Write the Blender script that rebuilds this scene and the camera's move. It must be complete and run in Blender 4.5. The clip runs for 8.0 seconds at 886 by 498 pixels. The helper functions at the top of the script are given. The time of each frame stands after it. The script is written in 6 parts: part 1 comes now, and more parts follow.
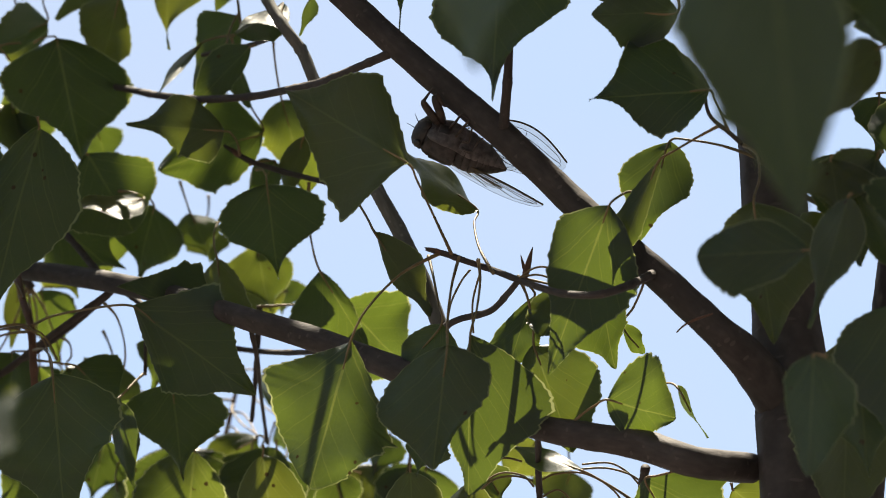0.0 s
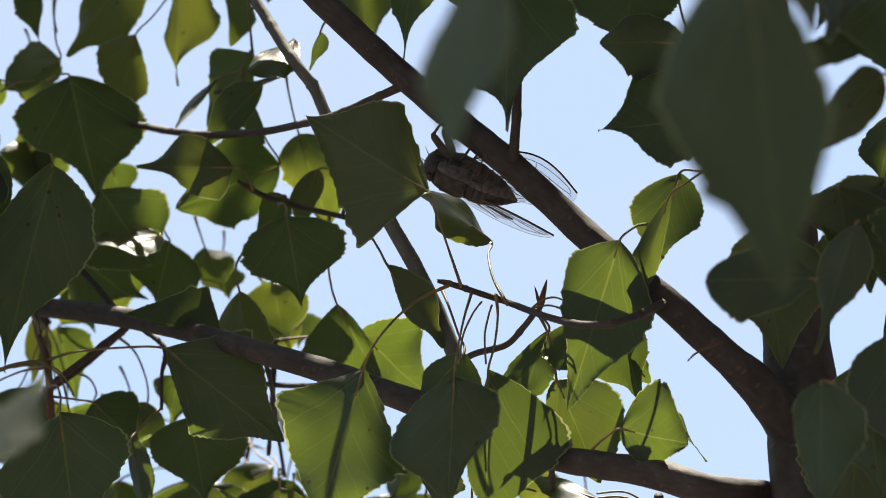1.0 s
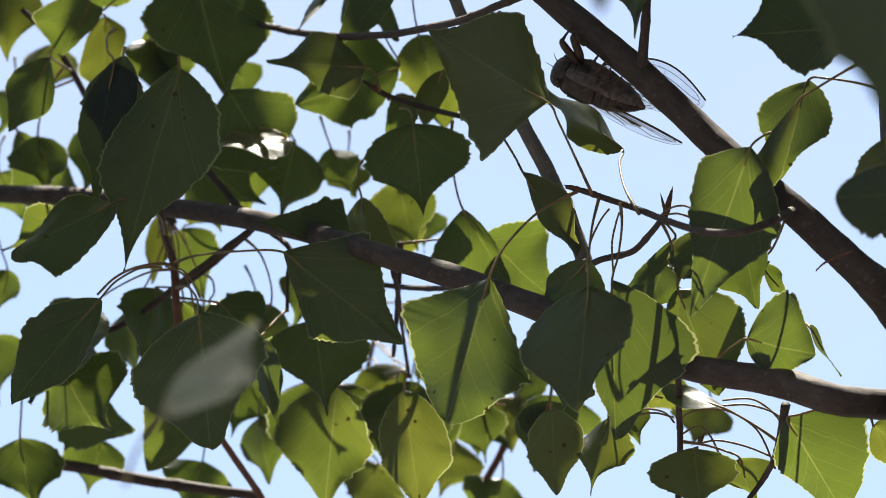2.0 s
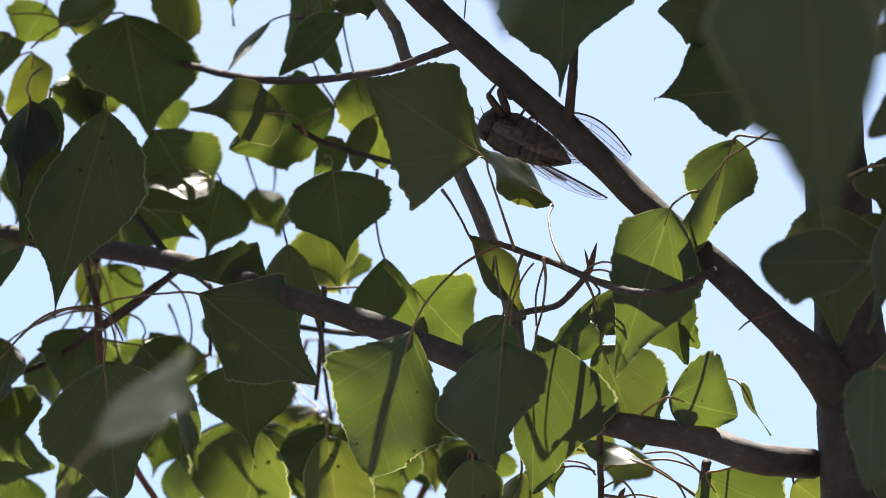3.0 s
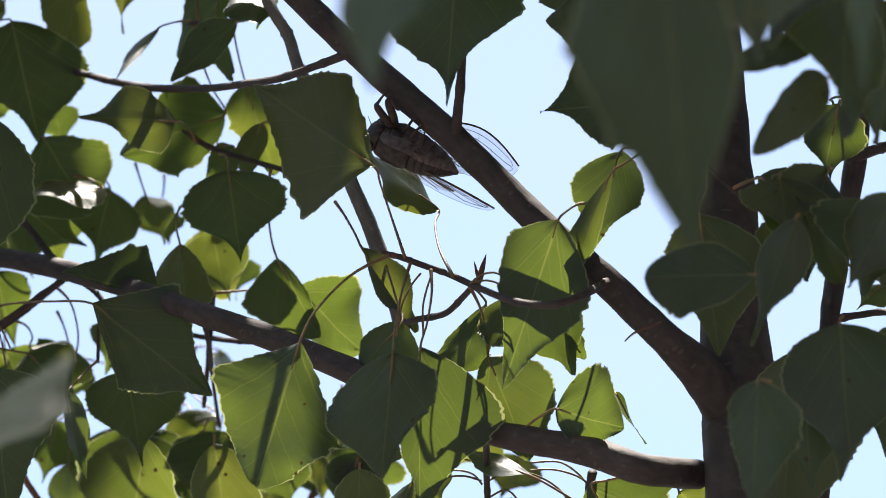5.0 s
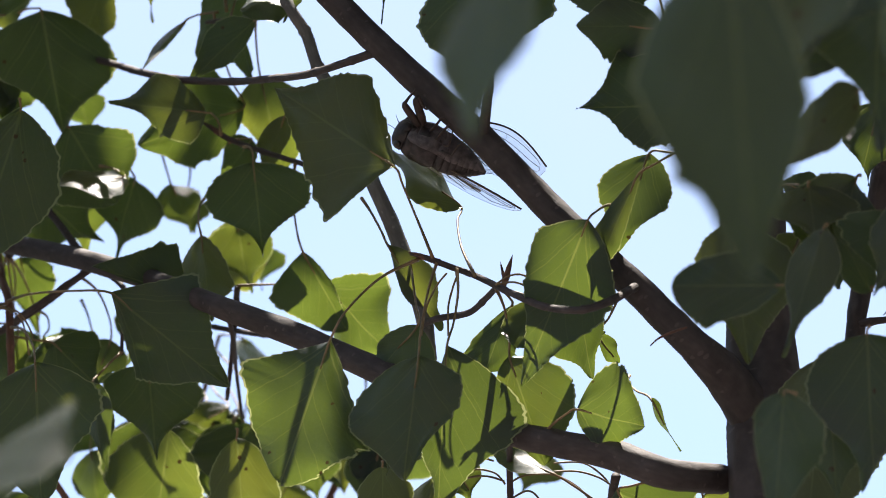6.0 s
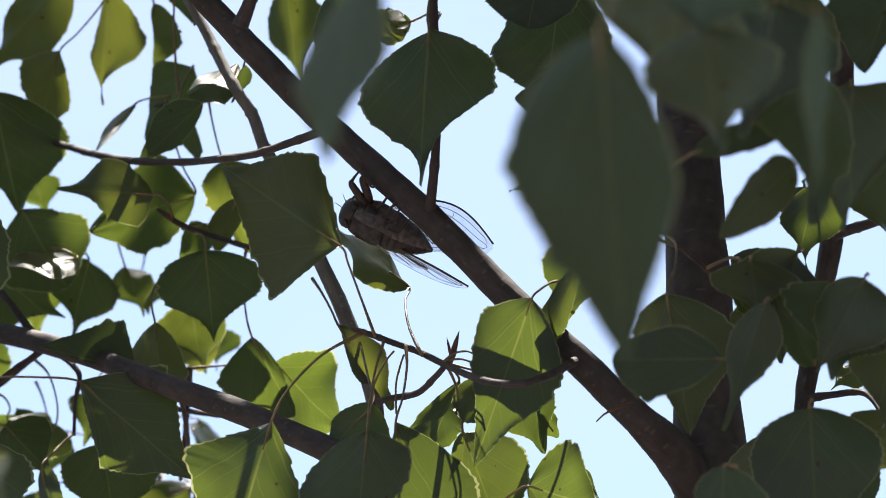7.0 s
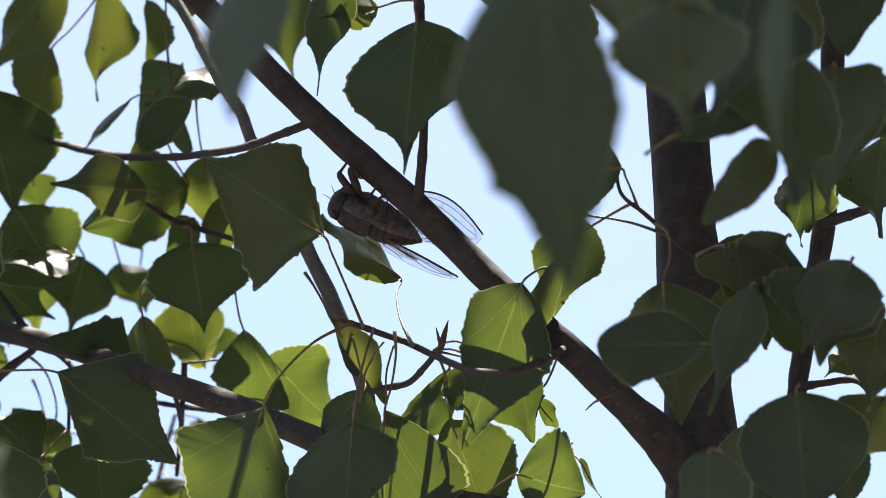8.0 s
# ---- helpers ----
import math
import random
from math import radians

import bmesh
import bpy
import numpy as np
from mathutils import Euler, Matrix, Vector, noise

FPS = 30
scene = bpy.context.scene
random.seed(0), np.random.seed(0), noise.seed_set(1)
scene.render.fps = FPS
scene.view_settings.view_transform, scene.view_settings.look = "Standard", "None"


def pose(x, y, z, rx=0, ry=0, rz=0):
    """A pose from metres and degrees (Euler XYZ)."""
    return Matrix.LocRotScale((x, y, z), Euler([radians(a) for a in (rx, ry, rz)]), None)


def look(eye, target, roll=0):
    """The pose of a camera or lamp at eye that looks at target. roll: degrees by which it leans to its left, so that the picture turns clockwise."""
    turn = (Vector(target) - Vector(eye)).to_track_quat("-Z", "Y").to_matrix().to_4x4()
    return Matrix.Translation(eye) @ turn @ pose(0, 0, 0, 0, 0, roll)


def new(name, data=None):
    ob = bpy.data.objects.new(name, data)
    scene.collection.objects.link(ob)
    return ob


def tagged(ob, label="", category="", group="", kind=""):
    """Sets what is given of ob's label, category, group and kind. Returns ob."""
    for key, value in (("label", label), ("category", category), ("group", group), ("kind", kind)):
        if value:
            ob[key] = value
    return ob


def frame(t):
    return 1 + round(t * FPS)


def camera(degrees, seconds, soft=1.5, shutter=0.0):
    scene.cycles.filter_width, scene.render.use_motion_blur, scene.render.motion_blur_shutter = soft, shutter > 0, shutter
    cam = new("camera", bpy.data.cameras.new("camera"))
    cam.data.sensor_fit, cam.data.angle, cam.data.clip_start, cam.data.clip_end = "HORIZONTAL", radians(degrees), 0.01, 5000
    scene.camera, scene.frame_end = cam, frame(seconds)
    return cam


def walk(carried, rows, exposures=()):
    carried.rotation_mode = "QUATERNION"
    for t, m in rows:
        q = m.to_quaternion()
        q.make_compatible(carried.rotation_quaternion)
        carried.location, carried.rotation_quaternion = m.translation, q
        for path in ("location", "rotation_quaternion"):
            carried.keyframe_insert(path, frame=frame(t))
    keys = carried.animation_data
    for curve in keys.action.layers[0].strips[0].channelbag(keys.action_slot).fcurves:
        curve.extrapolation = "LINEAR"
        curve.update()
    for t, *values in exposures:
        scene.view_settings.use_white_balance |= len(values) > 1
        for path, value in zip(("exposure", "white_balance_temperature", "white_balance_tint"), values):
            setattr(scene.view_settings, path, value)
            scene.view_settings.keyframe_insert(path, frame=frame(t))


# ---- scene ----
# camera: a long lens held by hand, looking up into a young poplar
cam = camera(11.8, 8.0, soft=0.5)
cam.data.dof.use_dof = True
cam.data.dof.focus_distance = 1.67
cam.data.dof.aperture_fstop = 19.0
walk(cam, [
    (0, look((-0.0065, 0.0228, 1.5754), (-0.03686, 1.39772, 2.39307), -0.11)),
    (0.1, look((-0.0057, 0.0220, 1.5750), (-0.03908, 1.39531, 2.39540), -0.04)),
    (0.2, look((-0.0050, 0.0213, 1.5746), (-0.04096, 1.39412, 2.39567), 0.02)),
    (0.3, look((-0.0042, 0.0206, 1.5742), (-0.04154, 1.39209, 2.39738), 0.06)),
    (0.4, look((-0.0034, 0.0199, 1.5738), (-0.04276, 1.39004, 2.39910), 0.11)),
    (0.5, look((-0.0027, 0.0192, 1.5734), (-0.04248, 1.38809, 2.40071), 0.13)),
    (0.6, look((-0.0021, 0.0185, 1.5729), (-0.03955, 1.38497, 2.40438), -0.05)),
    (0.7, look((-0.0015, 0.0178, 1.5725), (-0.03688, 1.38452, 2.40361), -0.23)),
    (0.8, look((-0.0009, 0.0171, 1.5720), (-0.03589, 1.38381, 2.40320), -0.39)),
    (0.9, look((-0.0004, 0.0164, 1.5716), (-0.03640, 1.38327, 2.40245), -0.52)),
    (1, look((0.0002, 0.0157, 1.5711), (-0.04061, 1.38425, 2.39902), -0.59)),
    (1.1, look((-0.0007, 0.0157, 1.5721), (-0.04406, 1.38702, 2.39516), -0.51)),
    (1.2, look((-0.0016, 0.0156, 1.5731), (-0.05440, 1.39134, 2.38826), -0.31)),
    (1.3, look((-0.0025, 0.0155, 1.5740), (-0.05991, 1.39248, 2.38690), -0.20)),
    (1.4, look((-0.0034, 0.0155, 1.5750), (-0.07009, 1.39380, 2.38483), -0.00)),
    (1.5, look((-0.0043, 0.0154, 1.5760), (-0.07781, 1.39590, 2.38153), 0.15)),
    (1.6, look((-0.0044, 0.0146, 1.5774), (-0.08725, 1.39851, 2.37603), 0.43)),
    (1.7, look((-0.0045, 0.0137, 1.5788), (-0.09337, 1.39948, 2.37359), 0.67)),
    (2.8, look((-0.0047, 0.0012, 1.6006), (-0.06355, 1.40039, 2.37434), 0.74)),
    (2.9, look((-0.0042, -0.0001, 1.6029), (-0.06177, 1.39808, 2.37864), 0.82)),
    (3, look((-0.0037, -0.0013, 1.6052), (-0.06055, 1.39284, 2.38814), 0.91)),
    (3.1, look((-0.0013, -0.0031, 1.6068), (-0.05897, 1.38859, 2.39415), 1.03)),
    (3.2, look((0.0011, -0.0049, 1.6085), (-0.05443, 1.38224, 2.40400), 1.10)),
    (3.3, look((0.0034, -0.0066, 1.6101), (-0.05077, 1.37780, 2.41038), 1.19)),
    (3.4, look((0.0058, -0.0084, 1.6117), (-0.04081, 1.37320, 2.41740), 1.18)),
    (3.5, look((0.0081, -0.0101, 1.6134), (-0.03486, 1.37117, 2.41970), 1.23)),
    (3.6, look((0.0081, -0.0104, 1.6129), (-0.02874, 1.36999, 2.42114), 1.17)),
    (3.7, look((0.0081, -0.0106, 1.6124), (-0.02494, 1.36893, 2.42224), 1.14)),
    (3.8, look((0.0081, -0.0108, 1.6119), (-0.01966, 1.36820, 2.42282), 1.09)),
    (3.9, look((0.0081, -0.0110, 1.6114), (-0.01690, 1.36828, 2.42190), 1.09)),
    (4, look((0.0081, -0.0112, 1.6109), (-0.01436, 1.36818, 2.42127), 1.08)),
    (4.1, look((0.0072, -0.0104, 1.6092), (-0.01391, 1.37004, 2.41780), 1.00)),
    (4.2, look((0.0064, -0.0096, 1.6074), (-0.01449, 1.37449, 2.40986), 0.93)),
    (4.3, look((0.0056, -0.0088, 1.6057), (-0.01469, 1.37712, 2.40502), 0.86)),
    (4.4, look((0.0048, -0.0080, 1.6040), (-0.01615, 1.38099, 2.39797), 0.81)),
    (4.5, look((0.0040, -0.0072, 1.6023), (-0.01464, 1.38207, 2.39584), 0.71)),
    (4.6, look((0.0029, -0.0068, 1.6030), (-0.01379, 1.38302, 2.39551), 0.47)),
    (4.7, look((0.0018, -0.0065, 1.6038), (-0.01397, 1.38435, 2.39449), 0.25)),
    (5.8, look((-0.0028, -0.0097, 1.6237), (-0.03327, 1.39747, 2.38471), 0.87)),
    (5.9, look((-0.0024, -0.0099, 1.6242), (-0.03082, 1.39548, 2.38851), 1.08)),
    (6, look((-0.0020, -0.0101, 1.6246), (-0.02822, 1.39307, 2.39304), 1.28)),
    (6.1, look((-0.0008, -0.0097, 1.6237), (-0.02719, 1.39025, 2.39787), 1.24)),
    (6.2, look((0.0004, -0.0094, 1.6228), (-0.02457, 1.38612, 2.40501), 1.17)),
    (6.3, look((0.0016, -0.0091, 1.6219), (-0.02253, 1.38371, 2.40901), 1.10)),
    (6.4, look((0.0028, -0.0088, 1.6210), (-0.02134, 1.38013, 2.41499), 1.05)),
    (6.5, look((0.0040, -0.0085, 1.6201), (-0.01944, 1.37930, 2.41613), 0.99)),
    (6.6, look((0.0059, -0.0092, 1.6199), (-0.01609, 1.37764, 2.41749), 0.93)),
    (6.7, look((0.0078, -0.0099, 1.6196), (-0.01376, 1.37664, 2.41766), 0.89)),
    (6.8, look((0.0097, -0.0107, 1.6193), (-0.01036, 1.37608, 2.41712), 0.84)),
    (6.9, look((0.0116, -0.0114, 1.6190), (-0.00781, 1.37551, 2.41655), 0.79)),
    (7, look((0.0135, -0.0121, 1.6187), (-0.00828, 1.37482, 2.41612), 0.80)),
    (7.1, look((0.0158, -0.0113, 1.6176), (-0.00906, 1.37474, 2.41656), 0.78)),
    (7.2, look((0.0180, -0.0105, 1.6166), (-0.00927, 1.37541, 2.41571), 0.75)),
    (7.3, look((0.0202, -0.0096, 1.6155), (-0.00927, 1.37586, 2.41522), 0.72)),
    (7.4, look((0.0224, -0.0088, 1.6144), (-0.00864, 1.37643, 2.41456), 0.68)),
    (7.5, look((0.0246, -0.0079, 1.6133), (-0.00814, 1.37666, 2.41447), 0.65)),
    (7.6, look((0.0257, -0.0074, 1.6130), (-0.00696, 1.37719, 2.41424), 0.62)),
    (7.7, look((0.0268, -0.0068, 1.6127), (-0.00528, 1.37781, 2.41386), 0.58)),
    (7.8, look((0.0279, -0.0062, 1.6124), (-0.00381, 1.37811, 2.41402), 0.54)),
    (7.9, look((0.0290, -0.0057, 1.6121), (-0.00446, 1.37794, 2.41490), 0.54)),
    (8, look((0.0300, -0.0051, 1.6118), (-0.00382, 1.37881, 2.41405), 0.52)),
], exposures=[(0.0, 1.65, 7450, 8), (1.7, 1.72, 7050, 9), (3.5, 1.87, 6800, 12), (8.0, 1.91, 6650, 13)])

# ---- daylight ----
SUN_UP, SUN_TURN = 82.0, 4.0          # elevation; azimuth clockwise from +y
world = bpy.data.worlds.new("sky")
scene.world = world
world.use_nodes = True
wn = world.node_tree.nodes
sky = wn.new("ShaderNodeTexSky")
sky.sky_type = "NISHITA"
sky.sun_disc = False
sky.sun_elevation, sky.sun_rotation = radians(SUN_UP), radians(SUN_TURN)
sky.air_density, sky.dust_density, sky.ozone_density = 1.0, 1.4, 0.1
wn["Background"].inputs["Strength"].default_value = 0.085
# thin high haze drifts over the blue
view = wn.new("ShaderNodeTexCoord")
drift = wn.new("ShaderNodeTexNoise")
drift.inputs["Scale"].default_value, drift.inputs["Detail"].default_value = 14.0, 4.0
haze = wn.new("ShaderNodeMapRange")
haze.inputs["From Min"].default_value, haze.inputs["From Max"].default_value, haze.inputs["To Max"].default_value = 0.42, 0.75, 0.2
veil = wn.new("ShaderNodeMix")
veil.data_type = "RGBA"
pale = wn.new("ShaderNodeRGBToBW")
for a, b in ((view.outputs["Generated"], drift.inputs["Vector"]), (drift.outputs[0], haze.inputs["Value"]), (haze.outputs[0], veil.inputs[0]),
             (sky.outputs["Color"], veil.inputs[6]), (sky.outputs["Color"], pale.inputs[0]), (pale.outputs[0], veil.inputs[7]), (veil.outputs[2], wn["Background"].inputs["Color"])):
    world.node_tree.links.new(a, b)
sun_data = bpy.data.lights.new("sun", "SUN")
sun_data.energy, sun_data.angle, sun_data.color = 5.0, radians(0.53), (1.0, 0.95, 0.86)
sun = new("sun", sun_data)
TO_SUN = Vector((math.sin(radians(SUN_TURN)) * math.cos(radians(SUN_UP)),
                 math.cos(radians(SUN_TURN)) * math.cos(radians(SUN_UP)), math.sin(radians(SUN_UP))))
sun.matrix_world = look(TO_SUN * 10, (0, 0, 0))


# ---- materials ----
def nodes_of(name):
    m = bpy.data.materials.new(name)
    m.use_nodes = True
    nt = m.node_tree
    return m, nt, nt.nodes["Principled BSDF"], nt.nodes["Material Output"]


def add(nt, kind, **values):
    n = nt.nodes.new(kind)
    for k, val in values.items():
        n.inputs[k].default_value = val
    return n


def calc(nt, op, a, b=None, c=None):
    n = nt.nodes.new("ShaderNodeMath")
    n.operation = op
    for i, val in enumerate((a, b, c)):
        if val is None:
            continue
        if isinstance(val, (int, float)):
            n.inputs[i].default_value = val
        else:
            nt.links.new(val, n.inputs[i])
    return n.outputs[0]


def ramp(nt, fac, stops):
    n = nt.nodes.new("ShaderNodeValToRGB")
    els = n.color_ramp.elements
    while len(els) < len(stops):
        els.new(0.5)
    for e, (pos, col) in zip(els, stops):
        e.position, e.color = pos, (*col, 1)
    nt.links.new(fac, n.inputs[0])
    return n.outputs[0]


def mixed(nt, fac, a, b, how="MIX"):
    n = nt.nodes.new("ShaderNodeMix")
    n.data_type, n.blend_type = "RGBA", how
    for sock, val in ((n.inputs[0], fac), (n.inputs[6], a), (n.inputs[7], b)):
        if isinstance(val, (int, float)):
            sock.default_value = val
        elif isinstance(val, tuple):
            sock.default_value = (*val, 1)
        else:
            nt.links.new(val, sock)
    return n.outputs[2]


def leaf_material(name, top, through_light):
    """A thin leaf: waxy skin over green flesh that lets light through; veins follow the leaf's own coordinates."""
    m, nt, bsdf, out = nodes_of(name)
    ln = nt.links.new
    uv = nt.nodes.new("ShaderNodeUVMap")
    uv.uv_map = "leaf"
    sep = nt.nodes.new("ShaderNodeSeparateXYZ")
    ln(uv.outputs[0], sep.inputs[0])
    u, s = calc(nt, "ABSOLUTE", sep.outputs[0]), sep.outputs[1]
    mid = calc(nt, "LESS_THAN", u, calc(nt, "MULTIPLY_ADD", s, -0.009, 0.013))
    # side veins bow towards the tip, a strong pair starts at the base
    stray = add(nt, "ShaderNodeTexNoise", Scale=5.0, Detail=2.0)
    ln(uv.outputs[0], stray.inputs["Vector"])
    bent = calc(nt, "SUBTRACT", s, calc(nt, "MULTIPLY", calc(nt, "POWER", u, 0.85), 0.95))
    bent = calc(nt, "ADD", bent, calc(nt, "MULTIPLY_ADD", stray.outputs[0], 0.07, -0.035))
    wave = calc(nt, "PINGPONG", calc(nt, "ADD", bent, 0.02), 0.095)
    side = calc(nt, "MULTIPLY", calc(nt, "LESS_THAN", wave, calc(nt, "MULTIPLY_ADD", u, -0.009, 0.005)), 0.4)
    pair = calc(nt, "LESS_THAN", calc(nt, "ABSOLUTE", calc(nt, "ADD", bent, -0.03)), calc(nt, "MULTIPLY_ADD", u, -0.012, 0.009))
    veins = calc(nt, "MAXIMUM", calc(nt, "MULTIPLY", mid, 0.7), calc(nt, "MAXIMUM", side, calc(nt, "MULTIPLY", pair, 0.5)))
    vor = add(nt, "ShaderNodeTexVoronoi", Scale=26.0)
    vor.feature = "DISTANCE_TO_EDGE"
    ln(uv.outputs[0], vor.inputs["Vector"])
    net = calc(nt, "LESS_THAN", vor.outputs["Distance"], 0.035)
    veins = calc(nt, "MAXIMUM", veins, calc(nt, "MULTIPLY", net, 0.08))
    uv2 = nt.nodes.new("ShaderNodeUVMap")
    uv2.uv_map = "rim"
    sep2 = nt.nodes.new("ShaderNodeSeparateXYZ")
    ln(uv2.outputs[0], sep2.inputs[0])
    margin = calc(nt, "MULTIPLY", calc(nt, "GREATER_THAN", calc(nt, "ABSOLUTE", sep2.outputs[0]), 0.97), 0.9)
    info = nt.nodes.new("ShaderNodeObjectInfo")
    geo = nt.nodes.new("ShaderNodeTexCoord")
    blot = add(nt, "ShaderNodeTexNoise", Scale=60.0, Detail=4.0)
    ln(geo.outputs["Object"], blot.inputs["Vector"])
    fine = add(nt, "ShaderNodeTexNoise", Scale=900.0, Detail=3.0)
    ln(geo.outputs["Object"], fine.inputs["Vector"])
    vary = calc(nt, "MULTIPLY_ADD", info.outputs["Random"], 0.7, calc(nt, "MULTIPLY", blot.outputs[0], 0.5))
    green = ramp(nt, vary, [(0.2, tuple(c * 0.75 for c in top)), (0.55, top), (0.95, (top[0] * 1.6, top[1] * 1.25, top[2]))])
    lit = ramp(nt, vary, [(0.2, tuple(c * 0.8 for c in through_light)), (0.6, through_light),
                          (0.95, (through_light[0] * 1.35, through_light[1] * 1.08, through_light[2]))])
    # small dry specks
    spk = add(nt, "ShaderNodeTexVoronoi", Scale=130.0)
    ln(geo.outputs["Object"], spk.inputs["Vector"])
    dots = calc(nt, "MULTIPLY", calc(nt, "LESS_THAN", spk.outputs["Distance"], 0.13),
                calc(nt, "GREATER_THAN", blot.outputs[0], 0.6))
    base = mixed(nt, calc(nt, "MAXIMUM", veins, margin), green, (0.036, 0.052, 0.042))
    base = mixed(nt, dots, base, (0.06, 0.035, 0.012))
    glow = mixed(nt, veins, lit, (0.25, 0.28, 0.06))
    # the gleam of a backlit edge is painted in as a pale margin
    glow = mixed(nt, margin, glow, (0.52, 0.55, 0.24))
    glow = mixed(nt, dots, glow, (0.03, 0.02, 0.005))
    ln(base, bsdf.inputs["Base Color"])
    bsdf.inputs["Roughness"].default_value = 0.38
    bsdf.inputs["Specular IOR Level"].default_value = 0.34
    bump = add(nt, "ShaderNodeBump", Strength=0.5, Distance=0.0010)
    high = calc(nt, "ADD", veins, calc(nt, "MULTIPLY", calc(nt, "ADD", blot.outputs[0], calc(nt, "MULTIPLY", fine.outputs[0], 0.25)), 0.8))
    ln(high, bump.inputs["Height"])
    ln(bump.outputs[0], bsdf.inputs["Normal"])
    tl = nt.nodes.new("ShaderNodeBsdfTranslucent")
    ln(glow, tl.inputs["Color"])
    mix = nt.nodes.new("ShaderNodeMixShader")
    mix.inputs[0].default_value = 0.34
    ln(bsdf.outputs[0], mix.inputs[1])
    ln(tl.outputs[0], mix.inputs[2])
    ln(mix.outputs[0], out.inputs["Surface"])
    return m


def bark_material(name, dark, light, scale=1.0, rough=0.75):
    """Smooth young bark with fine lengthwise cracks, lighter patches and short cross-marks."""
    m, nt, bsdf, out = nodes_of(name)
    ln = nt.links.new
    tc = nt.nodes.new("ShaderNodeTexCoord")
    uv = nt.nodes.new("ShaderNodeUVMap")
    uv.uv_map = "bark"
    big = add(nt, "ShaderNodeTexNoise", Scale=90.0 * scale, Detail=5.0)
    ln(tc.outputs["Object"], big.inputs["Vector"])
    grain = add(nt, "ShaderNodeTexNoise", Scale=1.0, Detail=4.0)
    mp = nt.nodes.new("ShaderNodeMapping")
    mp.inputs["Scale"].default_value = (14, 160, 1)
    ln(uv.outputs[0], mp.inputs["Vector"])
    ln(mp.outputs[0], grain.inputs["Vector"])
    spots = add(nt, "ShaderNodeTexVoronoi", Scale=1.0)
    mp2 = nt.nodes.new("ShaderNodeMapping")
    mp2.inputs["Scale"].default_value = (5.0, 260, 1)
    ln(uv.outputs[0], mp2.inputs["Vector"])
    ln(mp2.outputs[0], spots.inputs["Vector"])
    mark = calc(nt, "LESS_THAN", spots.outputs["Distance"], 0.17)
    tone = calc(nt, "MULTIPLY_ADD", grain.outputs[0], 0.45, calc(nt, "MULTIPLY", big.outputs[0], 0.6))
    col = ramp(nt, tone, [(0.3, dark), (0.55, tuple((a + b) / 2 for a, b in zip(dark, light))), (0.75, light)])
    col = mixed(nt, calc(nt, "MULTIPLY", mark, 0.5), col, tuple(c * 1.3 for c in light))
    ln(col, bsdf.inputs["Base Color"])
    bsdf.inputs["Roughness"].default_value = rough
    bump = add(nt, "ShaderNodeBump", Strength=0.6, Distance=0.0012)
    ln(calc(nt, "ADD", tone, calc(nt, "MULTIPLY", mark, 0.35)), bump.inputs["Height"])
    ln(bump.outputs[0], bsdf.inputs["Normal"])
    return m


def skin_material(name, dark, light, rough, scale, metal=0.0, coat=0.0):
    m, nt, bsdf, out = nodes_of(name)
    ln = nt.links.new
    tc = nt.nodes.new("ShaderNodeTexCoord")
    a = add(nt, "ShaderNodeTexNoise", Scale=scale, Detail=5.0)
    ln(tc.outputs["Object"], a.inputs["Vector"])
    ln(ramp(nt, a.outputs[0], [(0.35, dark), (0.65, light)]), bsdf.inputs["Base Color"])
    bsdf.inputs["Roughness"].default_value = rough
    bsdf.inputs["Metallic"].default_value = metal
    bsdf.inputs["Coat Weight"].default_value = coat
    b = add(nt, "ShaderNodeTexNoise", Scale=scale * 3, Detail=3.0)
    ln(tc.outputs["Object"], b.inputs["Vector"])
    bump = add(nt, "ShaderNodeBump", Strength=0.4, Distance=0.0004)
    ln(b.outputs[0], bump.inputs["Height"])
    ln(bump.outputs[0], bsdf.inputs["Normal"])
    return m


def membrane_material(name):
    m, nt, bsdf, out = nodes_of(name)
    bsdf.inputs["Base Color"].default_value = (0.7, 0.7, 0.66, 1)
    bsdf.inputs["Roughness"].default_value = 0.2
    tr = nt.nodes.new("ShaderNodeBsdfTransparent")
    tr.inputs[0].default_value = (0.93, 0.93, 0.9, 1)
    mix = nt.nodes.new("ShaderNodeMixShader")
    tc = nt.nodes.new("ShaderNodeTexCoord")
    n = add(nt, "ShaderNodeTexNoise", Scale=400.0, Detail=2.0)
    nt.links.new(tc.outputs["Object"], n.inputs["Vector"])
    nt.links.new(calc(nt, "MULTIPLY_ADD", n.outputs[0], -0.2, 0.93), mix.inputs[0])
    nt.links.new(bsdf.outputs[0], mix.inputs[1])
    nt.links.new(tr.outputs[0], mix.inputs[2])
    nt.links.new(mix.outputs[0], out.inputs["Surface"])
    return m


LEAF = leaf_material("poplar_leaf", (0.018, 0.032, 0.042), (0.128, 0.180, 0.020))
BARK = bark_material("grey_bark", (0.017, 0.013, 0.013), (0.074, 0.058, 0.055))
TWIG = bark_material("twig_bark", (0.020, 0.015, 0.015), (0.075, 0.056, 0.052), 2.0)
PALE_BARK = bark_material("pale_grey_bark", (0.07, 0.067, 0.06), (0.19, 0.184, 0.168))
RED = bark_material("reddish_bark", (0.07, 0.035, 0.024), (0.17, 0.085, 0.055), 2.0)
STALK = skin_material("leaf_stalk", (0.10, 0.08, 0.035), (0.22, 0.14, 0.07), 0.6, 120.0)
SHELL = skin_material("cicada_shell", (0.014, 0.011, 0.011), (0.050, 0.038, 0.038), 0.42, 420.0)
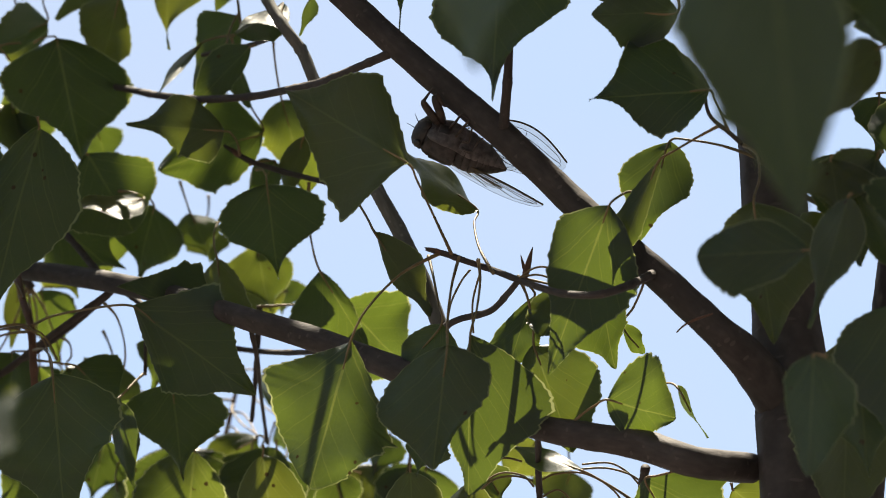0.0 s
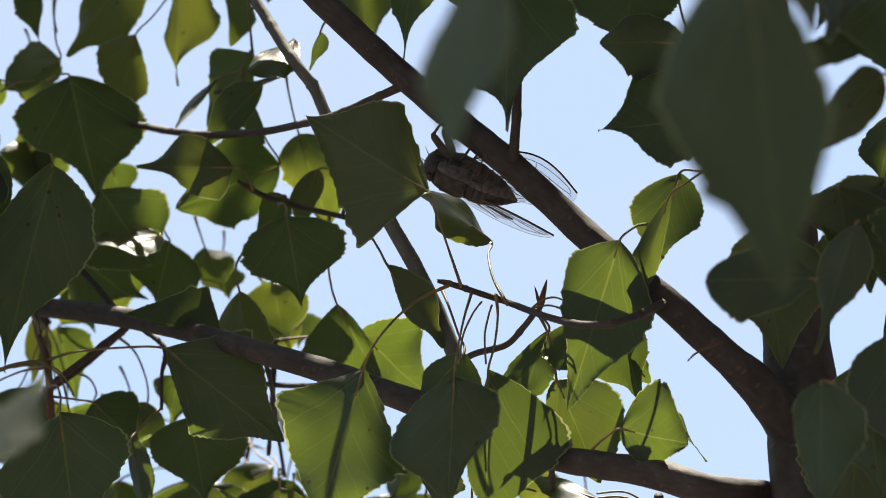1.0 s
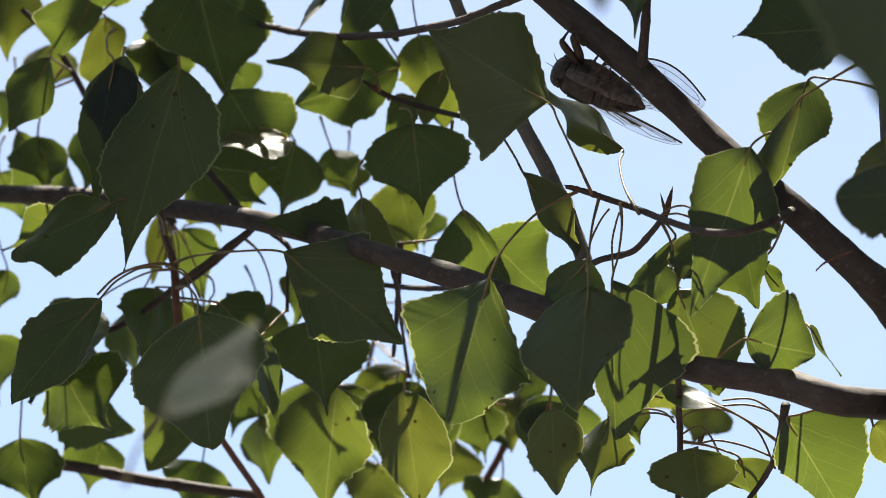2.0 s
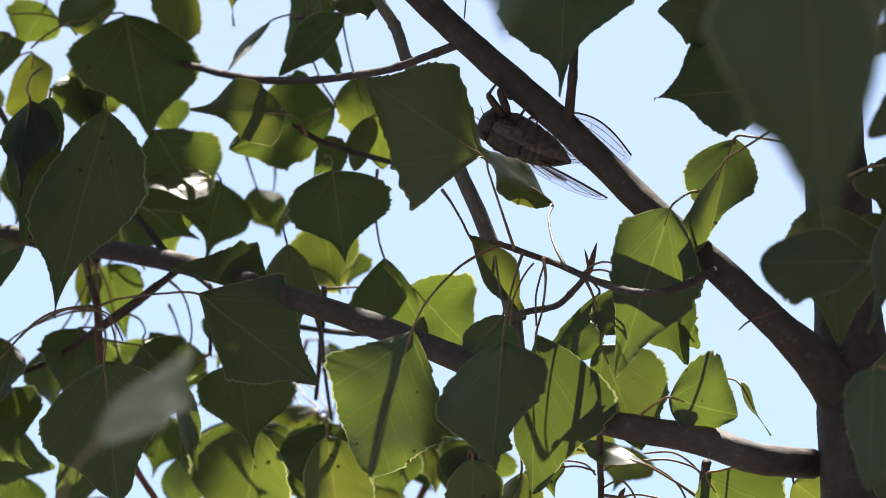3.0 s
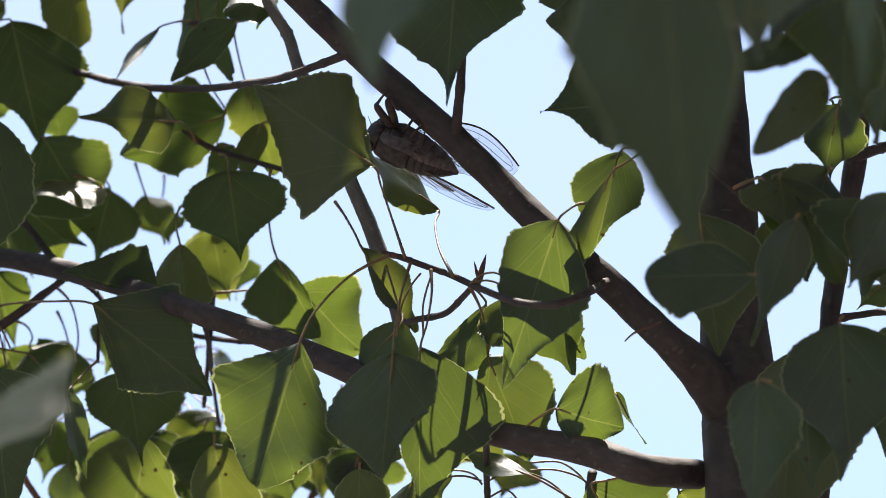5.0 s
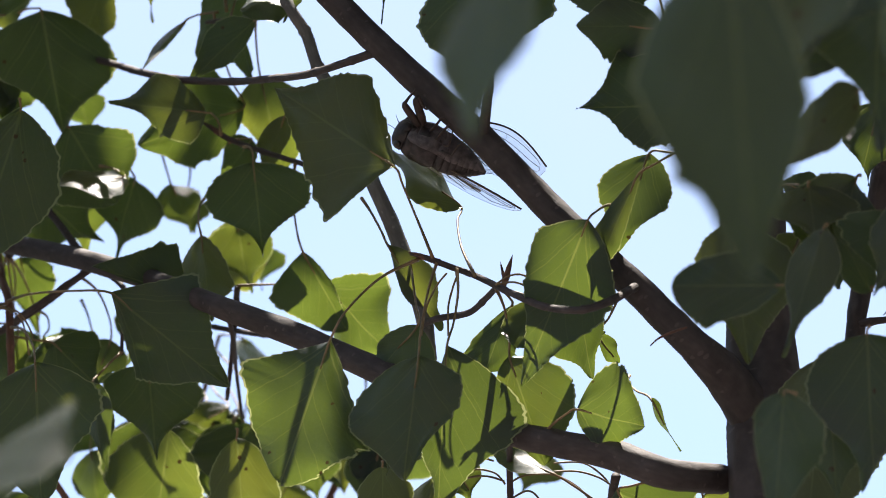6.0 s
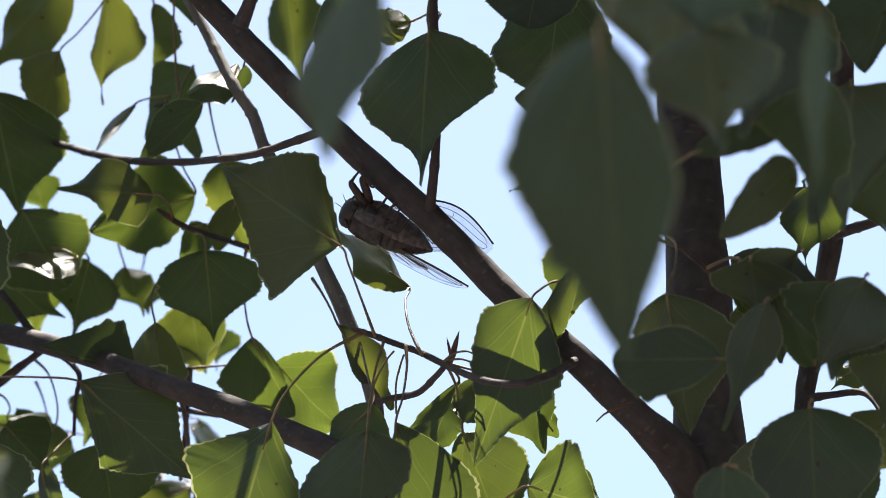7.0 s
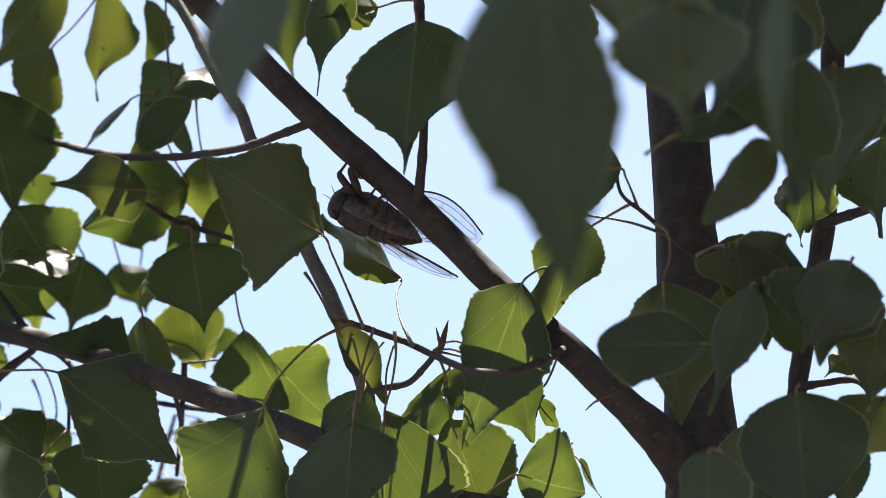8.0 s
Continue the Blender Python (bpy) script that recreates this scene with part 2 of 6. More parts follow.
BELLY = skin_material("cicada_belly", (0.056, 0.046, 0.047), (0.16, 0.134, 0.137), 0.55, 300.0)
EYE_M = skin_material("cicada_eye", (0.014, 0.011, 0.010), (0.035, 0.026, 0.022), 0.3, 200.0, 0.0, 0.5)
LEGS = skin_material("cicada_leg", (0.020, 0.013, 0.011), (0.065, 0.040, 0.030), 0.45, 500.0)
VEIN = skin_material("wing_vein", (0.03, 0.022, 0.016), (0.09, 0.065, 0.04), 0.5, 500.0)
WING = membrane_material("wing_membrane")


def bounce_earth_material():
    m, nt, bsdf, out = nodes_of("bounce_earth")
    tc = nt.nodes.new("ShaderNodeTexCoord")
    a = add(nt, "ShaderNodeTexNoise", Scale=0.6, Detail=6.0)
    nt.links.new(tc.outputs["Object"], a.inputs["Vector"])
    b = add(nt, "ShaderNodeTexNoise", Scale=45.0, Detail=4.0)
    nt.links.new(tc.outputs["Object"], b.inputs["Vector"])
    c = ramp(nt, calc(nt, "MULTIPLY_ADD", b.outputs[0], 0.5, calc(nt, "MULTIPLY", a.outputs[0], 0.5)),
             [(0.3, (0.042, 0.035, 0.032)), (0.55, (0.095, 0.078, 0.072)), (0.75, (0.155, 0.132, 0.124))])
    nt.links.new(c, bsdf.inputs["Base Color"])
    bsdf.inputs["Roughness"].default_value = 0.9
    bump = add(nt, "ShaderNodeBump", Strength=1.0, Distance=0.03)
    nt.links.new(b.outputs[0], bump.inputs["Height"])
    nt.links.new(bump.outputs[0], bsdf.inputs["Normal"])
    return m


# ---- ground ----
# out of view; its grey-brown is made up for neutral bounce on the undersides
bm = bmesh.new()
bmesh.ops.create_grid(bm, x_segments=40, y_segments=40, size=400)
for vert in bm.verts:
    vert.co.z = 0.12 * noise.noise(vert.co * 0.04) if vert.co.length > 15 else 0.0
me = bpy.data.meshes.new("ground")
bm.to_mesh(me)
bm.free()
me.materials.append(bounce_earth_material())
tagged(new("ground", me), "unseen ground, grey-brown to bounce neutral light upwards", "ground", kind="structure")


# ---- tree ----
def part(name, bm, material, parent, label="", place=None):
    me = bpy.data.meshes.new(name)
    bm.to_mesh(me)
    bm.free()
    me.materials.append(material)
    for p in me.polygons:
        p.use_smooth = True
    ob = new(name, me)
    ob.parent = parent
    if place is not None:
        ob.matrix_basis = place
    return tagged(ob, label)


ROOT = Vector((0.105, 1.56, 0.0))
tree = tagged(new("poplar_tree"), "young poplar with grey bark and backlit green leaves", "tree")
tree.location = ROOT


def spline(points, radii, steps):
    """A smooth line through the points, with its radius."""
    pts = [Vector(p) for p in points]
    out = []
    for i in range(len(pts) - 1):
        a, b = pts[max(i - 1, 0)], pts[min(i + 2, len(pts) - 1)]
        p, q = pts[i], pts[i + 1]
        for k in range(steps):
            t = k / steps
            co = 0.5 * (2 * p + (q - a) * t + (2 * a - 5 * p + 4 * q - b) * t * t + (3 * p - a - 3 * q + b) * t ** 3)
            out.append((co, radii[i] + (radii[i + 1] - radii[i]) * t))
    out.append((pts[-1], radii[-1]))
    return out


def tube(bm, line, sides=10, uneven=0.0, seed=0.0, uv_name=None, tip=False):
    uv = bm.loops.layers.uv.get(uv_name) or bm.loops.layers.uv.new(uv_name) if uv_name else None
    rings, far, along = [], 0.0, []
    across = None
    for i, (co, r) in enumerate(line):
        d = (line[min(i + 1, len(line) - 1)][0] - line[max(i - 1, 0)][0]).normalized()
        if across is None:
            across = d.orthogonal().normalized()
        across = (across - d * across.dot(d)).normalized()
        other = d.cross(across)
        far += (co - line[i - 1][0]).length if i else 0.0
        along.append(far)
        ring = []
        for k in range(sides):
            a = 2 * math.pi * k / sides
            way = across * math.cos(a) + other * math.sin(a)
            bump = 1 + uneven * (noise.noise(co * 45 + way * 1.3 + Vector((seed, 0, 0))) + 0.6 * noise.noise(co * 160 + way * 2))
            ring.append(bm.verts.new(co + way * r * bump))
        rings.append(ring)
    for i in range(len(rings) - 1):
        for k in range(sides):
            f = bm.faces.new((rings[i][k], rings[i][(k + 1) % sides], rings[i + 1][(k + 1) % sides], rings[i + 1][k]))
            if uv:
                for lp, (kk, ii) in zip(f.loops, ((k, i), (k + 1, i), (k + 1, i + 1), (k, i + 1))):
                    lp[uv].uv = (kk / sides, along[ii])
    bm.faces.new(reversed(rings[0]))
    bm.faces.new(rings[-1])


TWIGS = []
SWAYED = []                            # what swings with the thin branch behind


def limb(name, points, radii, material=None, sway=False, knots=0.1):
    line = spline(points, radii, 8)
    # slight swellings where buds and old leaf scars sat
    line = [(co, r * (1 + (0.16 if i % 9 == 4 else 0.0) * (r < 0.003))) for i, (co, r) in enumerate(line)]
    start = Vector(points[0])
    bm = bmesh.new()
    tube(bm, [(co - start, r) for co, r in line], 20 if radii[0] > 0.004 else 9, knots, len(points) * 1.7, "bark")
    ob = part(name, bm, material or TWIG, tree, "", Matrix.Translation(start - ROOT))
    if sway:
        TWIGS.append((ob, start))
    return ob


limb("branch", [(-0.1252, 1.3993, 2.5679), (-0.0835, 1.4025, 2.5200), (-0.0584, 1.4031, 2.4918), (-0.0338, 1.4027, 2.4662), (-0.0118, 1.4014, 2.4425), (0.0163, 1.4032, 2.4116), (0.0441, 1.4083, 2.3855), (0.0654, 1.4158, 2.3669), (0.0804, 1.4304, 2.3574), (0.0909, 1.4456, 2.3465)],
     [0.0046, 0.0050, 0.0053, 0.0055, 0.0056, 0.0056, 0.0057, 0.0061, 0.0083, 0.0096], BARK, False)
limb("trunk", [(0.1600, 1.7400, 4.2500), (0.1250, 1.6700, 3.5000), (0.1080, 1.6150, 2.9500), (0.0780, 1.4291, 2.6544), (0.0856, 1.4365, 2.5427), (0.0894, 1.4405, 2.4660), (0.0923, 1.4446, 2.4024), (0.0944, 1.4476, 2.3548), (0.0934, 1.4485, 2.3260), (0.0933, 1.4484, 2.2863), (0.1000, 1.4900, 1.6000), (0.1050, 1.5300, 0.8000), (0.1050, 1.5600, -0.0500)],
     [0.0020, 0.0060, 0.0085, 0.0100, 0.0115, 0.0123, 0.0132, 0.0148, 0.0132, 0.0135, 0.0160, 0.0200, 0.0260], BARK, False, 0.08)
limb("branch", [(0.0779, 1.4530, 2.3282), (0.0560, 1.4342, 2.3214), (0.0353, 1.4360, 2.3302), (0.0144, 1.4391, 2.3358), (-0.0067, 1.4463, 2.3449), (-0.0500, 1.4657, 2.3768), (-0.0841, 1.4872, 2.4038), (-0.1195, 1.5094, 2.4289), (-0.1556, 1.5493, 2.4637), (-0.1938, 1.5902, 2.4959), (-0.2277, 1.6236, 2.5200), (-0.2642, 1.6480, 2.5397), (-0.3137, 1.6818, 2.5627), (-0.3581, 1.7062, 2.5826)],
     [0.0058, 0.0059, 0.0057, 0.0053, 0.0049, 0.0050, 0.0049, 0.0047, 0.0046, 0.0045, 0.0044, 0.0042, 0.0040, 0.0036], BARK, False)
limb("twig", [(-0.0539, 1.4023, 2.4857), (-0.0601, 1.4059, 2.4848), (-0.0700, 1.4202, 2.4895), (-0.0848, 1.4478, 2.5012), (-0.1007, 1.4832, 2.5203), (-0.1196, 1.5185, 2.5397), (-0.1442, 1.5531, 2.5611), (-0.1639, 1.5780, 2.5795), (-0.1817, 1.6024, 2.5991), (-0.2077, 1.6266, 2.6193)],
     [0.0022, 0.0018, 0.0016, 0.0016, 0.0016, 0.0016, 0.0017, 0.0016, 0.0015, 0.0012], TWIG, False)
limb("twig", [(-0.0144, 1.4000, 2.4461), (-0.0134, 1.3939, 2.4479), (-0.0114, 1.3763, 2.4648), (-0.0118, 1.3614, 2.4883), (-0.0129, 1.3490, 2.5057), (-0.0123, 1.3416, 2.5238)],
     [0.0026, 0.0020, 0.0017, 0.0018, 0.0019, 0.0017], TWIG, False)
SWAYED.append((limb("branch", [(-0.1225, 1.4987, 2.6421), (-0.1028, 1.4955, 2.5969), (-0.0956, 1.4923, 2.5779), (-0.0883, 1.4889, 2.5596), (-0.0823, 1.4928, 2.5499), (-0.0777, 1.4937, 2.5345), (-0.0716, 1.4933, 2.5221), (-0.0628, 1.5008, 2.5036), (-0.0555, 1.4990, 2.4812), (-0.0478, 1.5016, 2.4615), (-0.0418, 1.5037, 2.4431), (-0.0367, 1.5061, 2.4237), (-0.0351, 1.5081, 2.4055)],
     [0.0021, 0.0023, 0.0024, 0.0025, 0.0025, 0.0026, 0.0027, 0.0030, 0.0031, 0.0033, 0.0034, 0.0034, 0.0036], PALE_BARK, False), Vector((-0.1225, 1.4987, 2.6421))))
limb("twig", [(-0.0435, 1.4211, 2.4072), (-0.0364, 1.4218, 2.4055), (-0.0298, 1.4227, 2.4033), (-0.0177, 1.4243, 2.3994), (-0.0055, 1.4067, 2.3834), (0.0075, 1.3830, 2.3649), (0.0202, 1.3720, 2.3578), (0.0307, 1.3780, 2.3645), (0.0386, 1.3950, 2.3782), (0.0438, 1.4099, 2.3896)],
     [0.0006, 0.0012, 0.0012, 0.0012, 0.0013, 0.0014, 0.0014, 0.0016, 0.0017, 0.0016], TWIG, True)
limb("twig", [(-0.0388, 1.5032, 2.4176), (-0.0319, 1.4843, 2.4109), (-0.0192, 1.4656, 2.4039), (-0.0121, 1.4456, 2.3999), (-0.0073, 1.4259, 2.3952)],
     [0.0015, 0.0013, 0.0013, 0.0013, 0.0012], TWIG, True)
limb("twig", [(-0.1350, 1.5776, 2.5537), (-0.1268, 1.5796, 2.5487), (-0.1205, 1.5807, 2.5460), (-0.1044, 1.5739, 2.5362), (-0.0860, 1.5583, 2.5215), (-0.0750, 1.5414, 2.5099), (-0.0661, 1.5335, 2.5028)],
     [0.0006, 0.0013, 0.0012, 0.0012, 0.0012, 0.0013, 0.0014], TWIG, True)
limb("twig", [(-0.0895, 1.5669, 2.5268), (-0.0869, 1.5723, 2.5402), (-0.0862, 1.5791, 2.5501), (-0.0799, 1.5767, 2.5559)],
     [0.0009, 0.0010, 0.0008, 0.0006], TWIG, True)
limb("twig", [(-0.2282, 1.6188, 2.5586), (-0.2118, 1.6156, 2.5397), (-0.1993, 1.6115, 2.5232), (-0.1894, 1.6069, 2.5079), (-0.1790, 1.6008, 2.4962)],
     [0.0011, 0.0013, 0.0016, 0.0017, 0.0019], TWIG, False)
limb("twig", [(-0.2314, 1.6488, 2.4843), (-0.2107, 1.6352, 2.4912), (-0.1975, 1.6228, 2.4952), (-0.1844, 1.6101, 2.5000)],
     [0.0010, 0.0013, 0.0013, 0.0016], TWIG, False)
limb("twig", [(-0.1810, 1.6004, 2.4974), (-0.1655, 1.5871, 2.4769), (-0.1665, 1.5918, 2.4652), (-0.1667, 1.5972, 2.4518)],
     [0.0014, 0.0012, 0.0009, 0.0007], TWIG, False)
limb("twig", [(-0.1367, 1.6367, 2.4875), (-0.1212, 1.6288, 2.4805), (-0.0992, 1.5939, 2.4600), (-0.0824, 1.5493, 2.4370)],
     [0.0010, 0.0012, 0.0012, 0.0014], TWIG, False)
limb("twig", [(-0.1203, 1.6127, 2.4935), (-0.1217, 1.6271, 2.4846), (-0.1236, 1.6424, 2.4733), (-0.1258, 1.6578, 2.4619)],
     [0.0014, 0.0013, 0.0011, 0.0009], TWIG, False)
SWAYED.append((limb("twig", [(-0.1306, 1.5766, 2.6096), (-0.1201, 1.5677, 2.6049), (-0.1066, 1.5503, 2.5947), (-0.0912, 1.4979, 2.5642)],
     [0.0008, 0.0012, 0.0012, 0.0014], TWIG, False), Vector((-0.1306, 1.5766, 2.6096))))
limb("twig", [(-0.2301, 1.6268, 2.5386), (-0.2217, 1.6013, 2.4951), (-0.2150, 1.5893, 2.4714), (-0.2134, 1.5983, 2.4490), (-0.2134, 1.6251, 2.4361), (-0.2034, 1.6601, 2.4295), (-0.1893, 1.6966, 2.4195), (-0.1789, 1.7219, 2.4101)],
     [0.0012, 0.0016, 0.0017, 0.0017, 0.0014, 0.0015, 0.0015, 0.0015], RED, False)
limb("twig", [(-0.1807, 1.5836, 2.4854), (-0.2071, 1.6078, 2.4789), (-0.2403, 1.6423, 2.4736), (-0.2665, 1.6542, 2.4708), (-0.2920, 1.6732, 2.4774)],
     [0.0015, 0.0014, 0.0015, 0.0012, 0.0010], TWIG, False)
limb("branch", [(-0.3532, 1.7712, 2.4749), (-0.3199, 1.7633, 2.4679), (-0.2845, 1.7553, 2.4609), (-0.2520, 1.7487, 2.4506), (-0.2250, 1.7414, 2.4419), (-0.1908, 1.7342, 2.4331)],
     [0.0031, 0.0031, 0.0028, 0.0026, 0.0025, 0.0023], TWIG, False)
limb("twig", [(-0.2951, 1.6330, 2.6301), (-0.2823, 1.6380, 2.6178), (-0.2694, 1.6459, 2.5983), (-0.2516, 1.6586, 2.5668), (-0.2261, 1.6703, 2.5378)],
     [0.0013, 0.0015, 0.0015, 0.0015, 0.0018], TWIG, False)
limb("twig", [(-0.2836, 1.6632, 2.5555), (-0.2818, 1.6699, 2.5388), (-0.2803, 1.6747, 2.5269)],
     [0.0015, 0.0014, 0.0010], TWIG, False)
limb("twig", [(-0.0021, 1.4561, 2.3472), (-0.0023, 1.4885, 2.3471), (-0.0019, 1.5024, 2.3394), (-0.0030, 1.5196, 2.3235)],
     [0.0011, 0.0013, 0.0013, 0.0013], TWIG, False)
limb("twig", [(0.0380, 1.4528, 2.3288), (0.0361, 1.4750, 2.3271), (0.0340, 1.4872, 2.3237), (0.0293, 1.4994, 2.3202), (0.0226, 1.5026, 2.3122)],
     [0.0019, 0.0014, 0.0013, 0.0011, 0.0010], TWIG, False)
limb("twig", [(-0.0723, 1.7915, 2.5048), (-0.0791, 1.7949, 2.4964), (-0.0872, 1.8008, 2.4818), (-0.0980, 1.8077, 2.4648)],
     [0.0009, 0.0013, 0.0017, 0.0018], RED, False)
limb("twig", [(-0.1427, 1.8166, 2.5761), (-0.1483, 1.8248, 2.5558), (-0.1541, 1.8350, 2.5306), (-0.1599, 1.8512, 2.4904)],
     [0.0009, 0.0011, 0.0012, 0.0014], RED, False)
limb("twig", [(-0.1214, 1.5715, 2.4620), (-0.1197, 1.5945, 2.4585), (-0.1207, 1.6353, 2.4644), (-0.1215, 1.6968, 2.4722)],
     [0.0011, 0.0011, 0.0008, 0.0008], TWIG, False)
limb("branch", [(0.1532, 1.4574, 2.5843), (0.1511, 1.4750, 2.5407), (0.1496, 1.4847, 2.5168), (0.1476, 1.4951, 2.4909), (0.1422, 1.5056, 2.4651), (0.1374, 1.5063, 2.4366), (0.1343, 1.5043, 2.4149), (0.1285, 1.5083, 2.3515), (0.1130, 1.5099, 2.2676), (0.0960, 1.5022, 2.2065)],
     [0.0050, 0.0050, 0.0050, 0.0045, 0.0043, 0.0041, 0.0040, 0.0047, 0.0050, 0.0053], BARK, False)
limb("twig", [(0.1457, 1.4948, 2.4916), (0.1519, 1.4851, 2.4890), (0.1602, 1.4753, 2.4866), (0.1744, 1.4558, 2.4815)],
     [0.0027, 0.0023, 0.0020, 0.0016], TWIG, False)
limb("twig", [(0.1368, 1.5017, 2.4213), (0.1451, 1.4922, 2.4180), (0.1578, 1.4832, 2.4136), (0.1648, 1.4700, 2.3930)],
     [0.0018, 0.0014, 0.0013, 0.0011], TWIG, False)
limb("twig", [(0.0610, 1.3544, 2.4387), (0.0622, 1.3592, 2.4269), (0.0712, 1.3709, 2.4245), (0.0841, 1.3838, 2.4193), (0.0971, 1.3965, 2.4148), (0.1081, 1.4074, 2.4144)],
     [0.0005, 0.0007, 0.0009, 0.0009, 0.0009, 0.0011], TWIG, False)
limb("twig", [(0.0627, 1.4003, 2.3652), (0.0563, 1.3967, 2.3608), (0.0521, 1.3975, 2.3589), (0.0491, 1.3985, 2.3563)],
     [0.0004, 0.0005, 0.0004, 0.0002], RED, False)


limb("leaf_stalk", [(-0.0042, 1.5001, 2.3487), (-0.0112, 1.4989, 2.3502), (-0.0189, 1.4990, 2.3492), (-0.0245, 1.5008, 2.3456)],
     [0.0004, 0.0004, 0.0004, 0.0004], STALK, False, 0.05)
limb("leaf_stalk", [(-0.0020, 1.5004, 2.3483), (0.0042, 1.4992, 2.3510), (0.0163, 1.4997, 2.3512), (0.0282, 1.5042, 2.3446), (0.0349, 1.5121, 2.3316)],
     [0.0004, 0.0004, 0.0004, 0.0004, 0.0004], STALK, False, 0.05)
limb("leaf_stalk", [(-0.0009, 1.5034, 2.3433), (0.0051, 1.5023, 2.3458), (0.0095, 1.5041, 2.3430), (0.0130, 1.5079, 2.3369)],
     [0.0004, 0.0004, 0.0004, 0.0004], STALK, False, 0.05)
limb("leaf_stalk", [(0.0050, 1.5057, 2.3399), (0.0127, 1.5054, 2.3411), (0.0236, 1.5071, 2.3392), (0.0334, 1.5096, 2.3358)],
     [0.0004, 0.0004, 0.0004, 0.0004], STALK, False, 0.05)
limb("leaf_stalk", [(0.0147, 1.4898, 2.3482), (0.0239, 1.4900, 2.3486), (0.0325, 1.4916, 2.3468), (0.0381, 1.4936, 2.3438)],
     [0.0004, 0.0004, 0.0004, 0.0004], STALK, False, 0.05)
limb("leaf_stalk", [(-0.0085, 1.5050, 2.3598), (-0.0144, 1.5040, 2.3609), (-0.0217, 1.5040, 2.3603), (-0.0262, 1.5048, 2.3584)],
     [0.0004, 0.0004, 0.0004, 0.0004], STALK, False, 0.05)
limb("leaf_stalk", [(-0.0086, 1.4088, 2.3864), (-0.0039, 1.4072, 2.3894), (0.0014, 1.4070, 2.3901), (0.0063, 1.4087, 2.3874), (0.0080, 1.4111, 2.3834)],
     [0.0004, 0.0004, 0.0004, 0.0004, 0.0004], STALK, False, 0.05)
limb("leaf_stalk", [(-0.0078, 1.4086, 2.3868), (-0.0018, 1.4083, 2.3876), (0.0035, 1.4093, 2.3863), (0.0076, 1.4107, 2.3841)],
     [0.0004, 0.0004, 0.0004, 0.0004], STALK, False, 0.05)
limb("leaf_stalk", [(-0.2163, 1.5728, 2.4615), (-0.2111, 1.5740, 2.4598), (-0.2068, 1.5765, 2.4557), (-0.2039, 1.5835, 2.4439)],
     [0.0004, 0.0004, 0.0004, 0.0004], STALK, False, 0.05)
limb("leaf_stalk", [(-0.2141, 1.5644, 2.4562), (-0.2080, 1.5653, 2.4551), (-0.2037, 1.5681, 2.4505), (-0.2008, 1.5713, 2.4450)],
     [0.0004, 0.0004, 0.0004, 0.0004], STALK, False, 0.05)
limb("leaf_stalk", [(-0.2173, 1.5732, 2.4609), (-0.2215, 1.5728, 2.4612), (-0.2282, 1.5731, 2.4605)],
     [0.0004, 0.0004, 0.0004], STALK, False, 0.05)
limb("leaf_stalk", [(-0.2398, 1.5433, 2.4319), (-0.2327, 1.5402, 2.4379), (-0.2233, 1.5383, 2.4419), (-0.2117, 1.5381, 2.4433), (-0.2067, 1.5398, 2.4410)],
     [0.0005, 0.0005, 0.0005, 0.0005, 0.0005], STALK, False, 0.05)
limb("leaf_stalk", [(-0.2504, 1.5851, 2.5977), (-0.2428, 1.5822, 2.6033), (-0.2328, 1.5800, 2.6080), (-0.2249, 1.5799, 2.6089)],
     [0.0005, 0.0005, 0.0005, 0.0005], STALK, False, 0.05)
limb("leaf_stalk", [(-0.2614, 1.5940, 2.6211), (-0.2527, 1.5942, 2.6216), (-0.2439, 1.5952, 2.6207), (-0.2377, 1.5968, 2.6186), (-0.2324, 1.6001, 2.6134)],
     [0.0004, 0.0004, 0.0004, 0.0004, 0.0004], STALK, False, 0.05)
limb("leaf_stalk", [(-0.0366, 1.4399, 2.3809), (-0.0349, 1.4345, 2.3901), (-0.0309, 1.4302, 2.3975), (-0.0272, 1.4278, 2.4016)],
     [0.0004, 0.0004, 0.0004, 0.0004], STALK, False, 0.05)
limb("leaf_stalk", [(-0.0263, 1.4401, 2.3809), (-0.0265, 1.4346, 2.3901), (-0.0249, 1.4308, 2.3966), (-0.0234, 1.4286, 2.4005)],
     [0.0004, 0.0004, 0.0004, 0.0004], STALK, False, 0.05)
limb("leaf_stalk", [(-0.0252, 1.5320, 2.3635), (-0.0173, 1.5296, 2.3677), (-0.0084, 1.5303, 2.3669), (-0.0039, 1.5327, 2.3630)],
     [0.0004, 0.0004, 0.0004, 0.0004], STALK, False, 0.05)
limb("leaf_stalk", [(0.0152, 1.5286, 2.3707), (0.0264, 1.5286, 2.3711), (0.0342, 1.5311, 2.3672), (0.0397, 1.5346, 2.3614)],
     [0.0004, 0.0004, 0.0004, 0.0004], STALK, False, 0.05)


limb("twig", [(-0.0849, 1.3352, 2.4887), (-0.0822, 1.3320, 2.4943), (-0.0799, 1.3286, 2.5002), (-0.0770, 1.3234, 2.5093)],
     [0.0034, 0.0027, 0.0024, 0.0022], TWIG, False, 0.05)


def bud(base, tip, r):
    """A pointed winter bud of overlapping scales."""
    a, b = Vector(base), Vector(tip)
    bm = bmesh.new()
    line = [((b - a) * t, r * k) for t, k in ((0, 0.55), (0.12, 0.8), (0.3, 1.0), (0.42, 0.98), (0.45, 0.86), (0.65, 0.7), (0.85, 0.35), (1.0, 0.05))]
    tube(bm, line, 10, 0.12, 1.0, "bark")
    ob = part("bud", bm, RED, tree, "brown pointed bud", Matrix.Translation(a - ROOT))
    TWIGS.append((ob, a))


